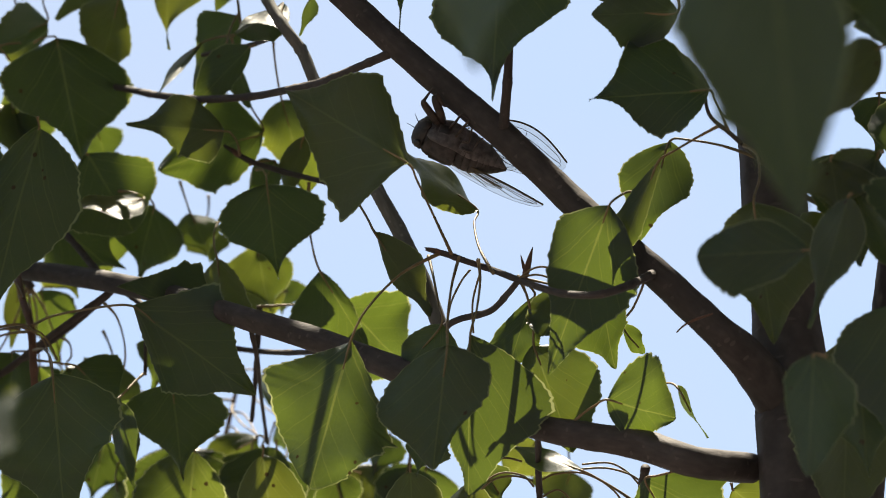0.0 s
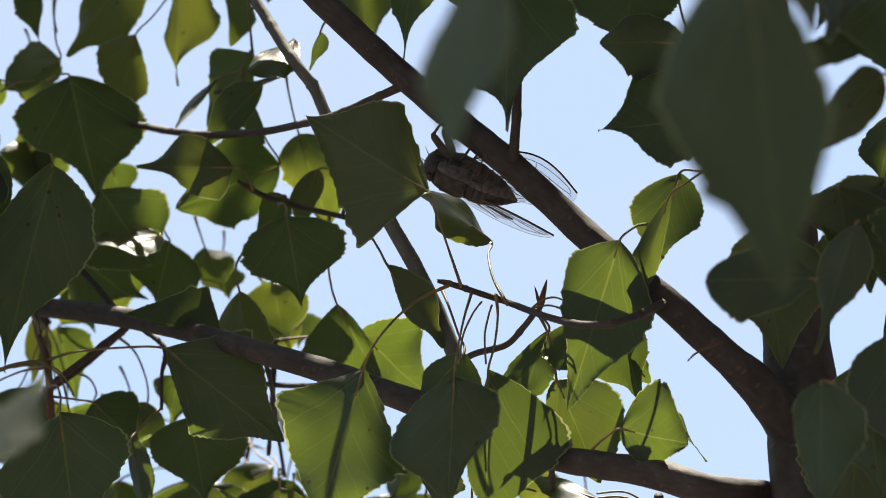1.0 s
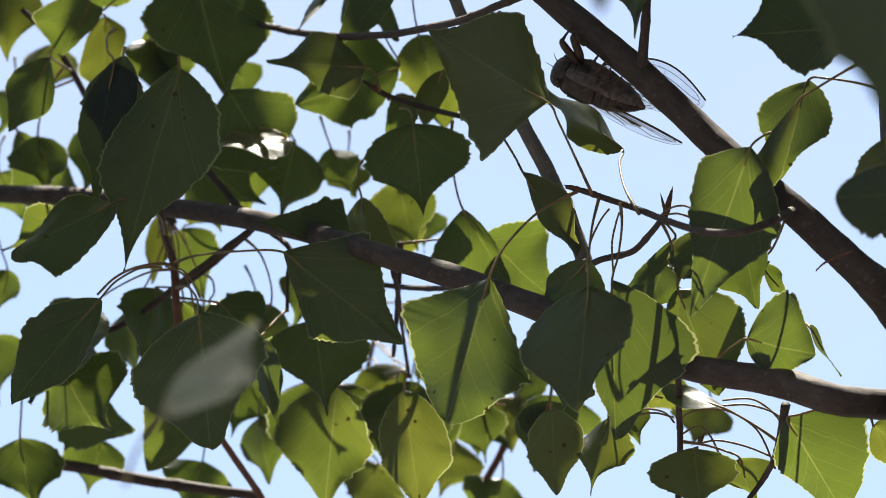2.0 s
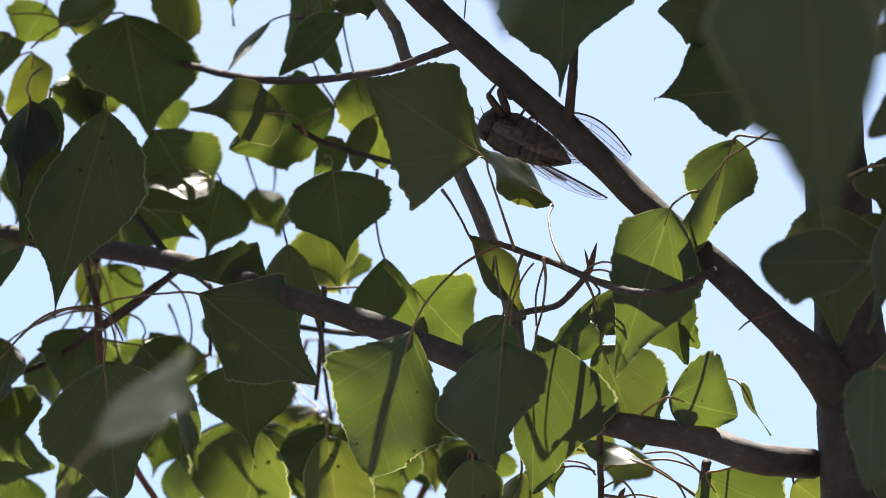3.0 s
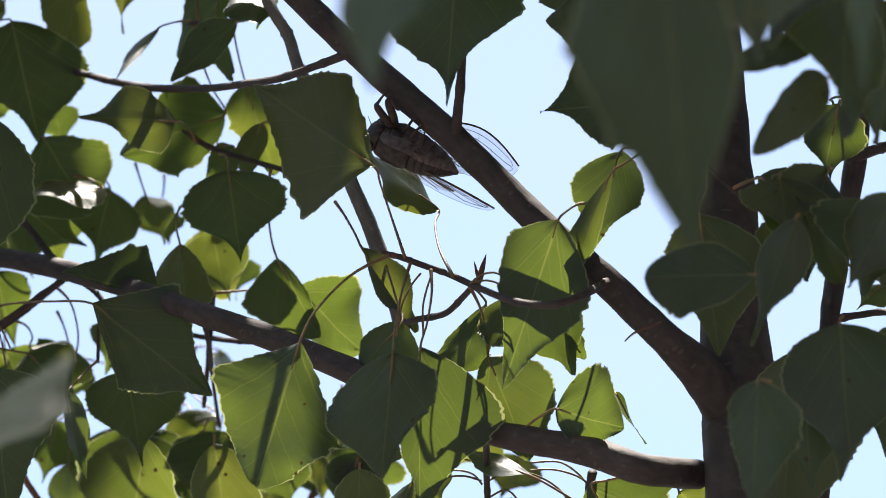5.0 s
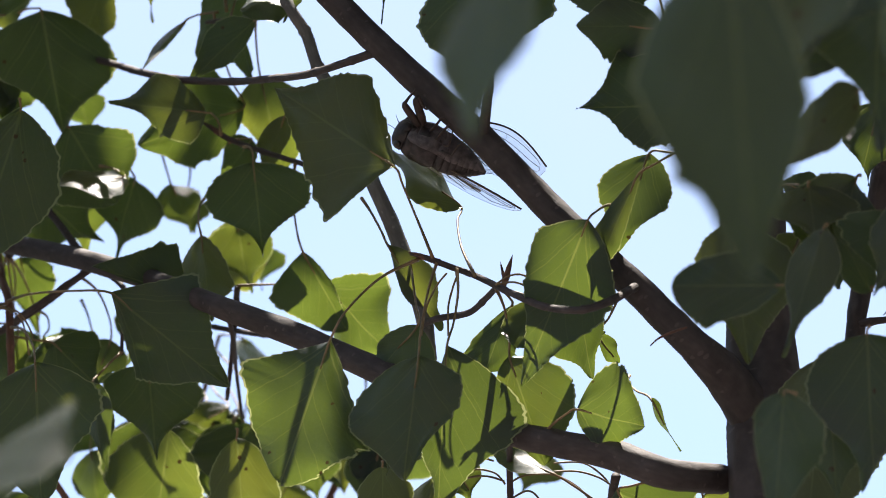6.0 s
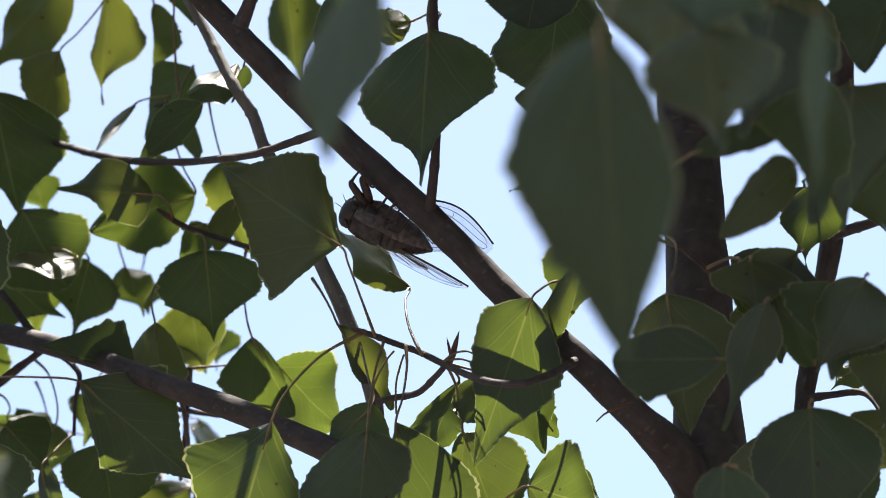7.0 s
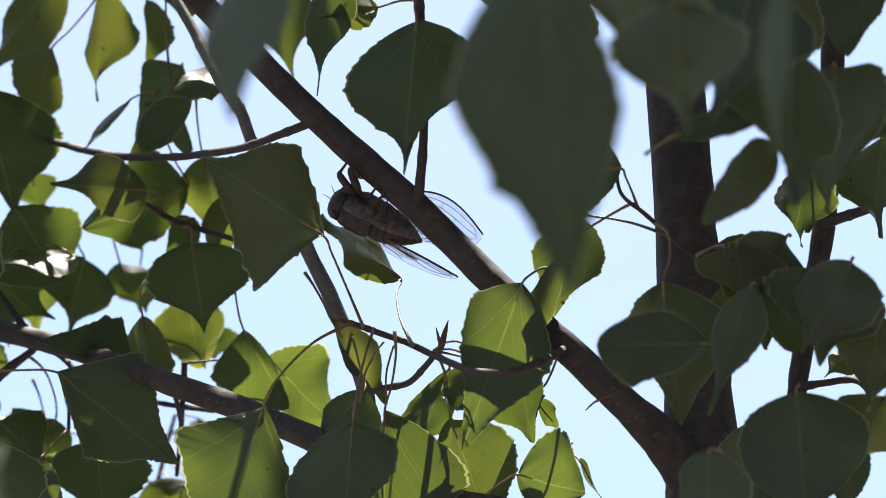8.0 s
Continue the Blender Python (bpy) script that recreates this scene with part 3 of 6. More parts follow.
PIVOT = Vector((-0.0351, 1.5081, 2.4055))                # lower end of the thin branch behind

bud((-0.0064, 1.4262, 2.3946), (-0.0026, 1.4212, 2.4069), 0.0014)
bud((-0.0364, 1.4218, 2.4055), (-0.0440, 1.4208, 2.4078), 0.0012)
bud((-0.1268, 1.5796, 2.5487), (-0.1344, 1.5776, 2.5537), 0.0014)
bud((-0.0056, 1.4251, 2.3974), (-0.0074, 1.4222, 2.4045), 0.0007)
bud((0.0052, 1.4937, 2.3344), (0.0075, 1.4923, 2.3378), 0.0011)

# unseen limbs added for the upper crown, rising from the stem
rnd = random.Random(21)
for k in range(16):
    high = 2.98 + 0.075 * k
    a = (k * 2.4 + rnd.uniform(-0.4, 0.4)) % (2 * math.pi)
    if 3.1 < a < 4.3:                  # turned aside, so that no limb casts a bar of shadow on the leaves
        a += 1.4
    reach = (0.95 - 0.035 * k) * rnd.uniform(0.8, 1.1)
    root = Vector((0.105 + 0.02 * (high - 2.6), 1.60 + 0.08 * (high - 2.6), high))
    out = Vector((math.cos(a), math.sin(a), 0))
    limb("branch", [root, root + out * reach * 0.35 + Vector((0, 0, 0.16)), root + out * reach * 0.7 + Vector((0, 0, 0.42)), root + out * reach + Vector((0, 0, 0.75))],
         [0.008, 0.006, 0.004, 0.0015], BARK)


# ---- leaves ----
LEAVES = []
SHADES = []                            # spots that unseen crown leaves are added to shade
GAPS = []                              # spots whose way to the sun is kept clear of crown leaves
VIEWER = Vector((0.0, -0.868, -0.496))  # the open side of the tree, to which most leaves hang flat


OUTLINES = {                           # where the blade is widest, how round its shoulders are, how drawn out its tip is
    "poplar": (0.28, 0.75, 0.9),
    "kite": (0.34, 0.25, 0.8),
    "square": (0.30, 0.9, 0.25),
    "blunt": (0.55, 0.8, 0.0),
    "heart": (0.20, 0.95, 1.0),
}


def margin(q, s, h, shoulder, point, taper):
    """One side of a leaf's outline, base (q=0) to tip (q=1), through its widest place at s along and h across."""
    if q < 0.36:
        u = q / 0.36
        k = 0.5 * math.pi * u
        return s * ((1 - shoulder) * u + shoulder * (1 - math.cos(k))), h * ((1 - shoulder) * u + shoulder * math.sin(k))
    v = (q - 0.36) / 0.64
    drawn = (1 - v ** 3) / (1 + (v / 0.5) ** 4.4)
    full = (1 - v * v) ** 0.6 if v < 1 else 0.0
    return s + (1 - s) * v, h * ((1 - taper) * (point * drawn + (1 - point) * full) + taper * (1 - v))


def blade(bm, base, tip, corners, turn, fold, curl, skew, rows, cols, seed, shoulder=0.75, point=0.9, taper=0.0, stray=1.0):
    """A leaf blade in the plane through its midrib; corners: where each side is widest, as a share of the length and in metres."""
    uv = bm.loops.layers.uv.get("leaf") or bm.loops.layers.uv.new("leaf")
    rim = bm.loops.layers.uv.get("rim") or bm.loops.layers.uv.new("rim")
    axis = tip - base
    length = axis.length
    axis = axis.normalized()
    face = (VIEWER - axis * VIEWER.dot(axis)).normalized()
    side = axis.cross(face)
    turned = Matrix.Rotation(radians(turn), 3, axis)
    face, side = turned @ face, turned @ side
    (s1, h1), (s2, h2) = corners
    width = h1 + h2
    rnd = random.Random(seed)
    bite = rnd.uniform(0, 9)
    wave = rnd.uniform(0.6, 1.6)
    twist, bend, cup = rnd.uniform(-0.5, 0.5), rnd.uniform(-0.14, 0.14) * stray, rnd.uniform(-0.12, 0.2)
    bow = rnd.uniform(-0.035, 0.035)
    nip = rnd.uniform(0.3, 0.75) if rnd.random() < 0.3 else -1.0
    nip_side = rnd.choice((-1, 1))
    teeth = rnd.uniform(19, 25)
    grid, flat = [], []
    for i in range(rows + 1):
        q = i / rows
        row, frow = [], []
        for j in range(-cols, cols + 1):
            c = j / cols
            s, h = margin(q, s1, h1, shoulder, point, taper) if c > 0 else margin(q, s2, h2, shoulder, point, taper)
            edge = abs(c) ** 4
            # rounded, forward-leaning teeth, coarser towards the shoulders, none at the base and the drawn-out tip
            beat = (q * teeth + 0.5 * noise.noise(Vector((q * 7, c, bite + 3)))) % 1
            saw = (beat / 0.75 if beat < 0.75 else (1 - beat) / 0.25) - 0.5
            grow = edge * (0.021 * width * saw * (0.10 < q < 0.86) * min(1.0, h / (0.12 * width) if width else 1.0)
                           + h * (0.18 * noise.noise(Vector((q * 5.3, c * 2, bite))) + 0.10 * noise.noise(Vector((q * 13, c * 2, bite + 7)))))
            if c * nip_side > 0:
                grow -= edge * 0.16 * h * math.exp(-((q - nip) / 0.02) ** 2)
            lat = c * h + math.copysign(grow, c) + (bend * q * q + bow * math.sin(math.pi * q)) * width
            along = (q + (s - q) * abs(c)) * length + skew * lat
            lift = -(fold + cup) * abs(lat) * (1 - 0.35 * q) - curl * length * (q - 0.35) ** 2 + twist * lat * (q - 0.3)
            lift += 0.05 * width * wave * math.sin(q * 9 + bite + (2 if c > 0 else 0)) * c * c
            lift += 0.03 * width * noise.noise(Vector((q * 3, c * 2, bite + 5)))
            row.append(bm.verts.new(base + axis * along + side * lat + face * lift))
            frow.append(((lat / width, along / length), (c, q)))
        grid.append(row)
        flat.append(frow)
    for i in range(rows):
        for j in range(2 * cols):
            f = bm.faces.new((grid[i][j], grid[i][j + 1], grid[i + 1][j + 1], grid[i + 1][j]))
            for lp, (a, b) in zip(f.loops, ((i, j), (i, j + 1), (i + 1, j + 1), (i + 1, j))):
                lp[uv].uv, lp[rim].uv = flat[a][b]


def leaf(stem, base, tip, width, turn=0, fold=0.12, curl=0.1, skew=0.0, sway=None, sunny=(), shaded=(), outline="poplar", shoulder=None, point=None, taper=None):
    """width: all across, for an even leaf, or the widest places of its two sides."""
    stem, base, tip = Vector(stem), Vector(base), Vector(tip)
    bm = bmesh.new()
    seed = len(LEAVES) + 1
    far, rounded, drawn = OUTLINES[outline]
    even = isinstance(width, float)
    corners = ((far, width / 2), (far, width / 2)) if even else width
    blade(bm, base - stem, tip - stem, corners, turn, fold, curl, skew, 84, 7, seed, rounded if shoulder is None else shoulder, drawn if point is None else point,
          taper if taper is not None else 0.0 if even else 0.08, 1.0 if even else 0.0)
    ob = part("leaf", bm, LEAF, tree, "", Matrix.Translation(stem - ROOT))
    # the stalk leaves the twig, bows and enters the blade
    span = base - stem
    rnd = random.Random(seed * 7)
    bow = Vector((rnd.uniform(-0.08, 0.08), rnd.uniform(-0.1, 0.1), 0.05)) * span.length
    down = (tip - base).normalized() * min(0.012, span.length * 0.3)
    line = spline([Vector(), span * 0.35 + bow * 0.8, span * 0.75 + bow * 0.7, span, span + down], [0.0008, 0.0005, 0.00045, 0.0005, 0.0003], 6)
    bm = bmesh.new()
    tube(bm, line, 6)
    part("petiole", bm, STALK, ob)
    for k in sunny:
        GAPS.append((base.lerp(tip, k), 0.013))
    for k in shaded:
        SHADES.append((base.lerp(tip, k), seed + k))
    LEAVES.append((ob, stem, (base + tip) / 2, sway, seed))
    return ob


leaf((-0.0339, 1.4222, 2.4045), (-0.0464, 1.3723, 2.4156), (-0.0934, 1.3704, 2.4503), ((0.52, 0.0235), (0.21, 0.0288)), 8, 0.12, 0.08, shaded=(0.22, 0.34, 0.46, 0.58, 0.7, 0.84), sunny=(0.03,), shoulder=0.08, point=0.95, taper=0.85)
leaf((-0.0123, 1.4164, 2.3920), (-0.0186, 1.4543, 2.4429), (-0.0490, 1.4170, 2.4497), ((0.31, 0.0107), (0.65, 0.0125)), 57, 0, 0, sunny=(0.1, 0.3), shoulder=0.7, point=0.2, sway=[(0, -6, 1, 0), (0.5, -5, 1, 0), (1, -5, 1, 0), (1.5, -4, 0.5, 0), (1.7, -4, 0.5, 0), (2.8, -2, 0, 0), (3, -2, 0, 0), (3.5, 0, 0, 0), (4, -2.5, 1.2, 0), (4.5, -2, 1.2, 0), (4.7, -2, 1.2, 0), (5.8, -4, 2, 0), (6, -4, 2, 0), (6.5, -5.5, 3, 0), (7, -4, 1.2, 0), (7.5, -3.5, 1.2, 0), (8, -3.5, 1.2, 0)], shaded=(0.8,))
leaf((-0.0121, 1.3459, 2.5133), (-0.0134, 1.3357, 2.4883), (-0.0171, 1.3554, 2.4327), ((0.42, 0.0252), (0.19, 0.0234)), 10, 0.12, 0.1, shaded=(0.15, 0.3, 0.45, 0.6, 0.75), shoulder=0.6, point=1, taper=0)
leaf((0.0810, 1.3807, 2.4205), (0.0489, 1.3899, 2.4339), (0.0362, 1.4026, 2.3985), ((0.37, 0.0150), (0.34, 0.0135)), 25, 0.12, 0.1, sunny=(0.35, 0.7), shoulder=0.6, point=0.7)
leaf((0.0668, 1.3651, 2.4256), (0.0442, 1.3715, 2.4136), (0.0263, 1.3953, 2.3768), ((0.57, 0.0076), (0.52, 0.0044)), 20, 0.3, 0.2, shoulder=0.4, point=0.9, shaded=(0.15, 0.38, 0.62, 0.85))
leaf((0.0353, 1.3965, 2.4147), (0.0253, 1.3813, 2.3995), (0.0028, 1.4126, 2.3448), ((0.18, 0.0159), (0.36, 0.0205)), 4, 0.12, 0, shaded=(0.06, 0.18), sunny=(0.5, 0.7, 0.9), shoulder=0.4, point=0.7, taper=0.4)
leaf((0.0254, 1.4048, 2.4030), (0.0240, 1.4368, 2.3967), (0.0290, 1.4437, 2.3658), ((0.39, 0.0190), (0.33, 0.0086)), 35, 0.12, 0.1, shaded=(0.15, 0.38, 0.62, 0.85), shoulder=0.5, point=0.8)
leaf((0.0394, 1.4074, 2.3899), (0.0294, 1.4414, 2.3840), (0.0369, 1.4448, 2.3730), ((0.71, 0.0036), (0.48, 0.0043)), 30, 0.12, 0.1, point=0.2)
leaf((0.0089, 1.4408, 2.3383), (0.0231, 1.4259, 2.3431), (0.0485, 1.4235, 2.3341), ((0.49, 0.0109), (0.49, 0.0216)), 15, 0.12, 0.1, shaded=(0.15, 0.38, 0.62, 0.85), shoulder=0.7, point=0.5)
leaf((-0.0082, 1.4274, 2.3961), (-0.0017, 1.4366, 2.3710), (0.0127, 1.4439, 2.3296), ((0.32, 0.0105), (0.38, 0.0197)), 15, 0.12, 0.1, sunny=(0.55,), shoulder=0.7, point=0.3)
leaf((-0.0082, 1.4274, 2.3960), (-0.0023, 1.4374, 2.3943), (-0.0129, 1.4399, 2.3667), ((0.82, 0.0112), (0.56, 0.0087)), 25, 0.12, 0.1, sunny=(0.3, 0.7), shoulder=0.3, point=0)
leaf((-0.0082, 1.4274, 2.3960), (0.0084, 1.4278, 2.3912), (0.0004, 1.4271, 2.3703), ((0.53, 0.0107), (0.64, 0.0103)), 35, 0.12, 0.1, shaded=(0.15, 0.38, 0.62, 0.85), shoulder=0.8, point=0.1)
leaf((-0.0393, 1.4217, 2.4057), (-0.0714, 1.4081, 2.3626), (-0.0878, 1.4219, 2.3085), ((0.33, 0.0272), (0.58, 0.0229)), 6, 0.12, 0.03, sunny=(0.2, 0.45, 0.7, 0.9), shoulder=0.1, point=0.2, taper=0.4)
leaf((-0.0310, 1.4225, 2.4037), (-0.0362, 1.3919, 2.3480), (-0.0408, 1.4092, 2.3055), ((0.55, 0.0235), (0.16, 0.0160)), 10, 0.12, 0.1, shaded=(0.15, 0.38, 0.62, 0.85), shoulder=0.7, point=0.6)
leaf((-0.0232, 1.4234, 2.4014), (-0.0263, 1.4172, 2.3651), (-0.0278, 1.4422, 2.3106), ((0.59, 0.0094), (0.37, 0.0261)), 18, 0.3, 0.1, sunny=(0.25, 0.5, 0.8), shoulder=0.4, point=0.6)
leaf((-0.0449, 1.5027, 2.4523), (-0.0365, 1.4552, 2.3945), (-0.0519, 1.4633, 2.3788), ((0.67, 0.0076), (0.38, 0.0158)), 25, 0.12, 0.1, shaded=(0.15, 0.38, 0.62, 0.85), point=0.1)
leaf((0.0755, 1.3752, 2.4228), (0.0750, 1.3370, 2.3761), (0.0817, 1.3549, 2.3275), ((0.22, 0.0143), (0.33, 0.0221)), 10, 0.12, 0.1, sunny=(0.15, 0.9), shoulder=0.5, point=0.7)
leaf((0.0799, 1.2519, 2.3018), (0.0881, 1.2485, 2.3019), (0.0508, 1.2478, 2.3007), ((0.39, 0.0113), (0.67, 0.0129)), 5, 0.12, 0, shaded=(0.15, 0.38, 0.62, 0.85), shoulder=0.5, point=0)
leaf((0.0703, 1.3689, 2.4253), (0.0625, 1.3469, 2.4296), (0.0185, 1.3469, 2.4266), ((0.45, 0.0229), (0.34, 0.0160)), 15, 0.12, 0.1, shaded=(0.15, 0.38, 0.62, 0.85), shoulder=0.6, point=0.9)
leaf((0.0397, 1.3195, 2.5251), (0.0354, 1.3192, 2.5033), (0.0307, 1.3407, 2.4629), ((0.72, 0.0213), (0.57, 0.0202)), 14, 0.12, 0.1, shaded=(0.15, 0.38, 0.62, 0.85), shoulder=0.7, point=0.1)
leaf((0.0439, 1.3300, 2.4991), (0.0509, 1.3324, 2.4547), (0.0194, 1.3314, 2.4539), ((0.58, 0.0104), (0.51, 0.0141)), -16, 0.12, 0.1, shaded=(0.15, 0.38, 0.62, 0.85), point=0.6)
leaf((0.0449, 1.5100, 2.4007), (0.0473, 1.4413, 2.3573), (0.0576, 1.4419, 2.3358), 0.0095, 72, 0.12, 0.1)
leaf((-0.0777, 1.4986, 2.4824), (-0.0664, 1.4886, 2.4557), (-0.0453, 1.5022, 2.4236), ((0.46, 0.0055), (0.49, 0.0102)), 35, 0.12, 0.1, shoulder=0.6, point=0.6, sway=[(0, 0, 0, 0), (1.5, 0, 0, 0), (1.7, 1, 0, 0), (2.8, 11, -5, 0), (3, 12, -6, 0), (3.5, 15, -8, 0), (4, 15, -8, 0), (4.5, 14, -7, 0), (4.7, 14, -7, 0), (5.8, 14, -7, 0), (6, 14, -7, 0), (8, 15, -8, 0)], shaded=(0.15, 0.38, 0.62, 0.85))
leaf((-0.1826, 1.6109, 2.5513), (-0.1695, 1.5951, 2.5370), (-0.1988, 1.5835, 2.5244), 0.0295, 62, 0.12, 0, outline="square", sunny=(0.15, 0.5, 0.8))
leaf((-0.2224, 1.6030, 2.6244), (-0.2119, 1.5937, 2.6209), (-0.1996, 1.6164, 2.5708), ((0.20, 0.0280), (0.47, 0.0281)), 5, 0.12, 0.1, shaded=(0.15, 0.38, 0.62, 0.85), shoulder=0.6, point=0.9)
leaf((-0.1991, 1.6142, 2.5699), (-0.1976, 1.6093, 2.5702), (-0.1764, 1.6214, 2.5381), ((0.39, 0.0252), (0.48, 0.0229)), 5, 0.12, 0.1, shaded=(0.15, 0.38, 0.62, 0.85), shoulder=0.3, point=0.2)
leaf((-0.2047, 1.4968, 2.5176), (-0.2041, 1.4990, 2.5138), (-0.2258, 1.5228, 2.4315), ((0.42, 0.0207), (0.24, 0.0245)), 15, 0.12, 0.1, shaded=(0.15, 0.38, 0.62, 0.85), shoulder=0.5, point=0.9)
leaf((-0.2241, 1.6180, 2.5539), (-0.2162, 1.6587, 2.5666), (-0.1852, 1.6616, 2.5395), 0.0410, 14, 0.12, 0.1)
leaf((-0.1765, 1.6518, 2.5835), (-0.1715, 1.6567, 2.5715), (-0.1790, 1.6643, 2.5356), 0.0355, -28, 0.12, 0.1, shaded=(0.15, 0.38, 0.62, 0.85))
leaf((-0.1626, 1.6785, 2.5976), (-0.1571, 1.6753, 2.5789), (-0.1463, 1.6817, 2.5576), 0.0235, -47, 0.12, 0.1, sunny=(0.55,))
leaf((-0.1843, 1.5797, 2.4884), (-0.1363, 1.5475, 2.4545), (-0.1750, 1.5328, 2.4594), ((0.25, 0.0206), (0.53, 0.0007)), 15, 0.12, 0.1, sunny=(0.2,), shoulder=0.2, point=0.5, taper=0.7)
leaf((-0.1350, 1.5903, 2.5224), (-0.1341, 1.5791, 2.4981), (-0.1300, 1.5871, 2.4609), ((0.21, 0.0172), (0.64, 0.0134)), 40, 0.12, 0.1, shaded=(0.15, 0.38, 0.62, 0.85), shoulder=0.7, point=0.4)
leaf((-0.1312, 1.6592, 2.5654), (-0.1255, 1.6640, 2.5535), (-0.1189, 1.6725, 2.5227), 0.0310, -20, 0.12, 0.1, sunny=(0.55,))
leaf((-0.1183, 1.5796, 2.5421), (-0.1125, 1.5585, 2.5222), (-0.1077, 1.5765, 2.4862), ((0.30, 0.0227), (0.28, 0.0219)), 5, 0.12, 0.1, shaded=(0.15, 0.38, 0.62, 0.85), shoulder=0.75, point=1)
leaf((-0.1238, 1.5808, 2.5459), (-0.1148, 1.5977, 2.5573), (-0.1272, 1.6086, 2.5435), 0.0208, 40, 0.12, 0.1)
leaf((-0.1279, 1.5795, 2.5490), (-0.1335, 1.5501, 2.5429), (-0.1757, 1.5558, 2.5501), ((0.49, 0.0148), (0.12, 0.0142)), 20, 0.12, 0.1, shaded=(0.15, 0.38, 0.62, 0.85), shoulder=0.5, point=1)
leaf((-0.1332, 1.5768, 2.6091), (-0.1200, 1.6053, 2.5783), (-0.1636, 1.5944, 2.5521), ((0.10, 0.0219), (0.53, 0.0160)), 6, 0.12, 0.1, sunny=(0.55,), shoulder=0.7, point=0.5)
leaf((0.1134, 1.3858, 2.3408), (0.1118, 1.3819, 2.3434), (0.1053, 1.4058, 2.2798), ((0.37, 0.0225), (0.34, 0.0234)), 20, 0.12, 0.1, shaded=(0.15, 0.38, 0.62, 0.85), shoulder=0.7, point=0.4)
leaf((0.1631, 1.4733, 2.3981), (0.1487, 1.4156, 2.3674), (0.1462, 1.4195, 2.3312), 0.0204, 40, 0.12, 0.1, shaded=(0.15, 0.38, 0.62, 0.85))
leaf((-0.1136, 1.5577, 2.5987), (-0.1110, 1.5961, 2.5883), (-0.1000, 1.6171, 2.5534), ((0.28, 0.0136), (0.57, 0.0194)), 15, 0.12, 0.1, sunny=(0.55,), point=0.5)
leaf((-0.0818, 1.5771, 2.5551), (-0.1002, 1.5763, 2.5571), (-0.1096, 1.5928, 2.5401), ((0.75, 0.0109), (0.38, 0.0065)), 40, 0.12, 0.1, shaded=(0.15, 0.38, 0.62, 0.85), point=0.1)
leaf((-0.1318, 1.5767, 2.6094), (-0.1473, 1.5911, 2.6141), (-0.1643, 1.5727, 2.5773), ((0.26, 0.0063), (0.46, 0.0025)), 45, 0.12, 0.1, point=0.6, sunny=(0.5,))
leaf((-0.1625, 1.5894, 2.6847), (-0.1633, 1.5934, 2.6755), (-0.1658, 1.6109, 2.6254), ((0.43, 0.0078), (0.44, 0.0194)), 35, 0.12, 0.1, sunny=(0.55,), shoulder=0.5, point=1)
leaf((-0.1466, 1.5994, 2.6865), (-0.1429, 1.5960, 2.6697), (-0.1425, 1.6050, 2.6414), ((0.24, 0.0014), (0.65, 0.0150)), 35, 0.12, 0.1, shoulder=0.6, point=0.7)
leaf((-0.1196, 1.5676, 2.6051), (-0.1140, 1.5808, 2.6320), (-0.1357, 1.5892, 2.5995), ((0.11, 0.0171), (0.38, 0.0083)), 28, 0.12, 0.1, sway='branch', shoulder=0.4, point=0.3)
leaf((-0.1611, 1.5915, 2.6756), (-0.1846, 1.6046, 2.6498), (-0.1939, 1.6224, 2.6220), ((0.27, 0.0177), (0.70, 0.0113)), 25, 0.12, 0.1, shoulder=0.4, point=0.1)
leaf((-0.1843, 1.6045, 2.7007), (-0.1848, 1.6085, 2.6923), (-0.2178, 1.6266, 2.6532), ((0.48, 0.0132), (0.57, 0.0200)), 35, 0.12, 0.1, shoulder=0.8, point=0.9)
leaf((-0.2218, 1.6124, 2.6811), (-0.2203, 1.6264, 2.6515), (-0.2443, 1.6264, 2.6355), ((0.00, 0.0219), (0.43, 0.0053)), 35, 0.12, 0.1, point=0.2)
leaf((-0.2226, 1.6246, 2.6647), (-0.2233, 1.6164, 2.6786), (-0.2307, 1.5925, 2.6985), ((0.28, 0.0163), (0.31, 0.0182)), 35, 0.12, 0.1, shoulder=0.5, point=0.7)
leaf((-0.1035, 1.5416, 2.5895), (-0.1070, 1.5427, 2.5889), (-0.1359, 1.5527, 2.5659), ((0.32, 0.0109), (0.42, 0.0071)), 15, 0.12, 0.1, sway='branch', shoulder=0.5, point=0.6)
leaf((-0.1121, 1.5590, 2.5997), (-0.1153, 1.5792, 2.6041), (-0.1122, 1.5847, 2.5851), ((0.37, 0.0074), (0.82, 0.0027)), 35, 0.12, 0.1, sway='branch', point=0.2)
leaf((-0.0912, 1.4959, 2.5691), (-0.0894, 1.5014, 2.5812), (-0.1084, 1.4884, 2.5587), ((0.47, 0.0078), (0.88, 0.0149)), 50, 0, 0, sway='branch', sunny=(0.2, 0.5, 0.8), point=0.2)
leaf((-0.1280, 1.5744, 2.6084), (-0.1304, 1.5485, 2.6665), (-0.1229, 1.5726, 2.6421), ((0.38, 0.0119), (0.79, 0.0135)), 15, 0.12, 0.1, shaded=(0.15, 0.38, 0.62, 0.85), point=0.7)
leaf((-0.2151, 1.5891, 2.4719), (-0.1618, 1.5189, 2.4378), (-0.1135, 1.5342, 2.4024), ((0.48, 0.0216), (0.38, 0.0247)), 10, 0.12, 0.1, shaded=(0.15, 0.38, 0.62, 0.85), shoulder=0.15, point=0.8, taper=0.6)
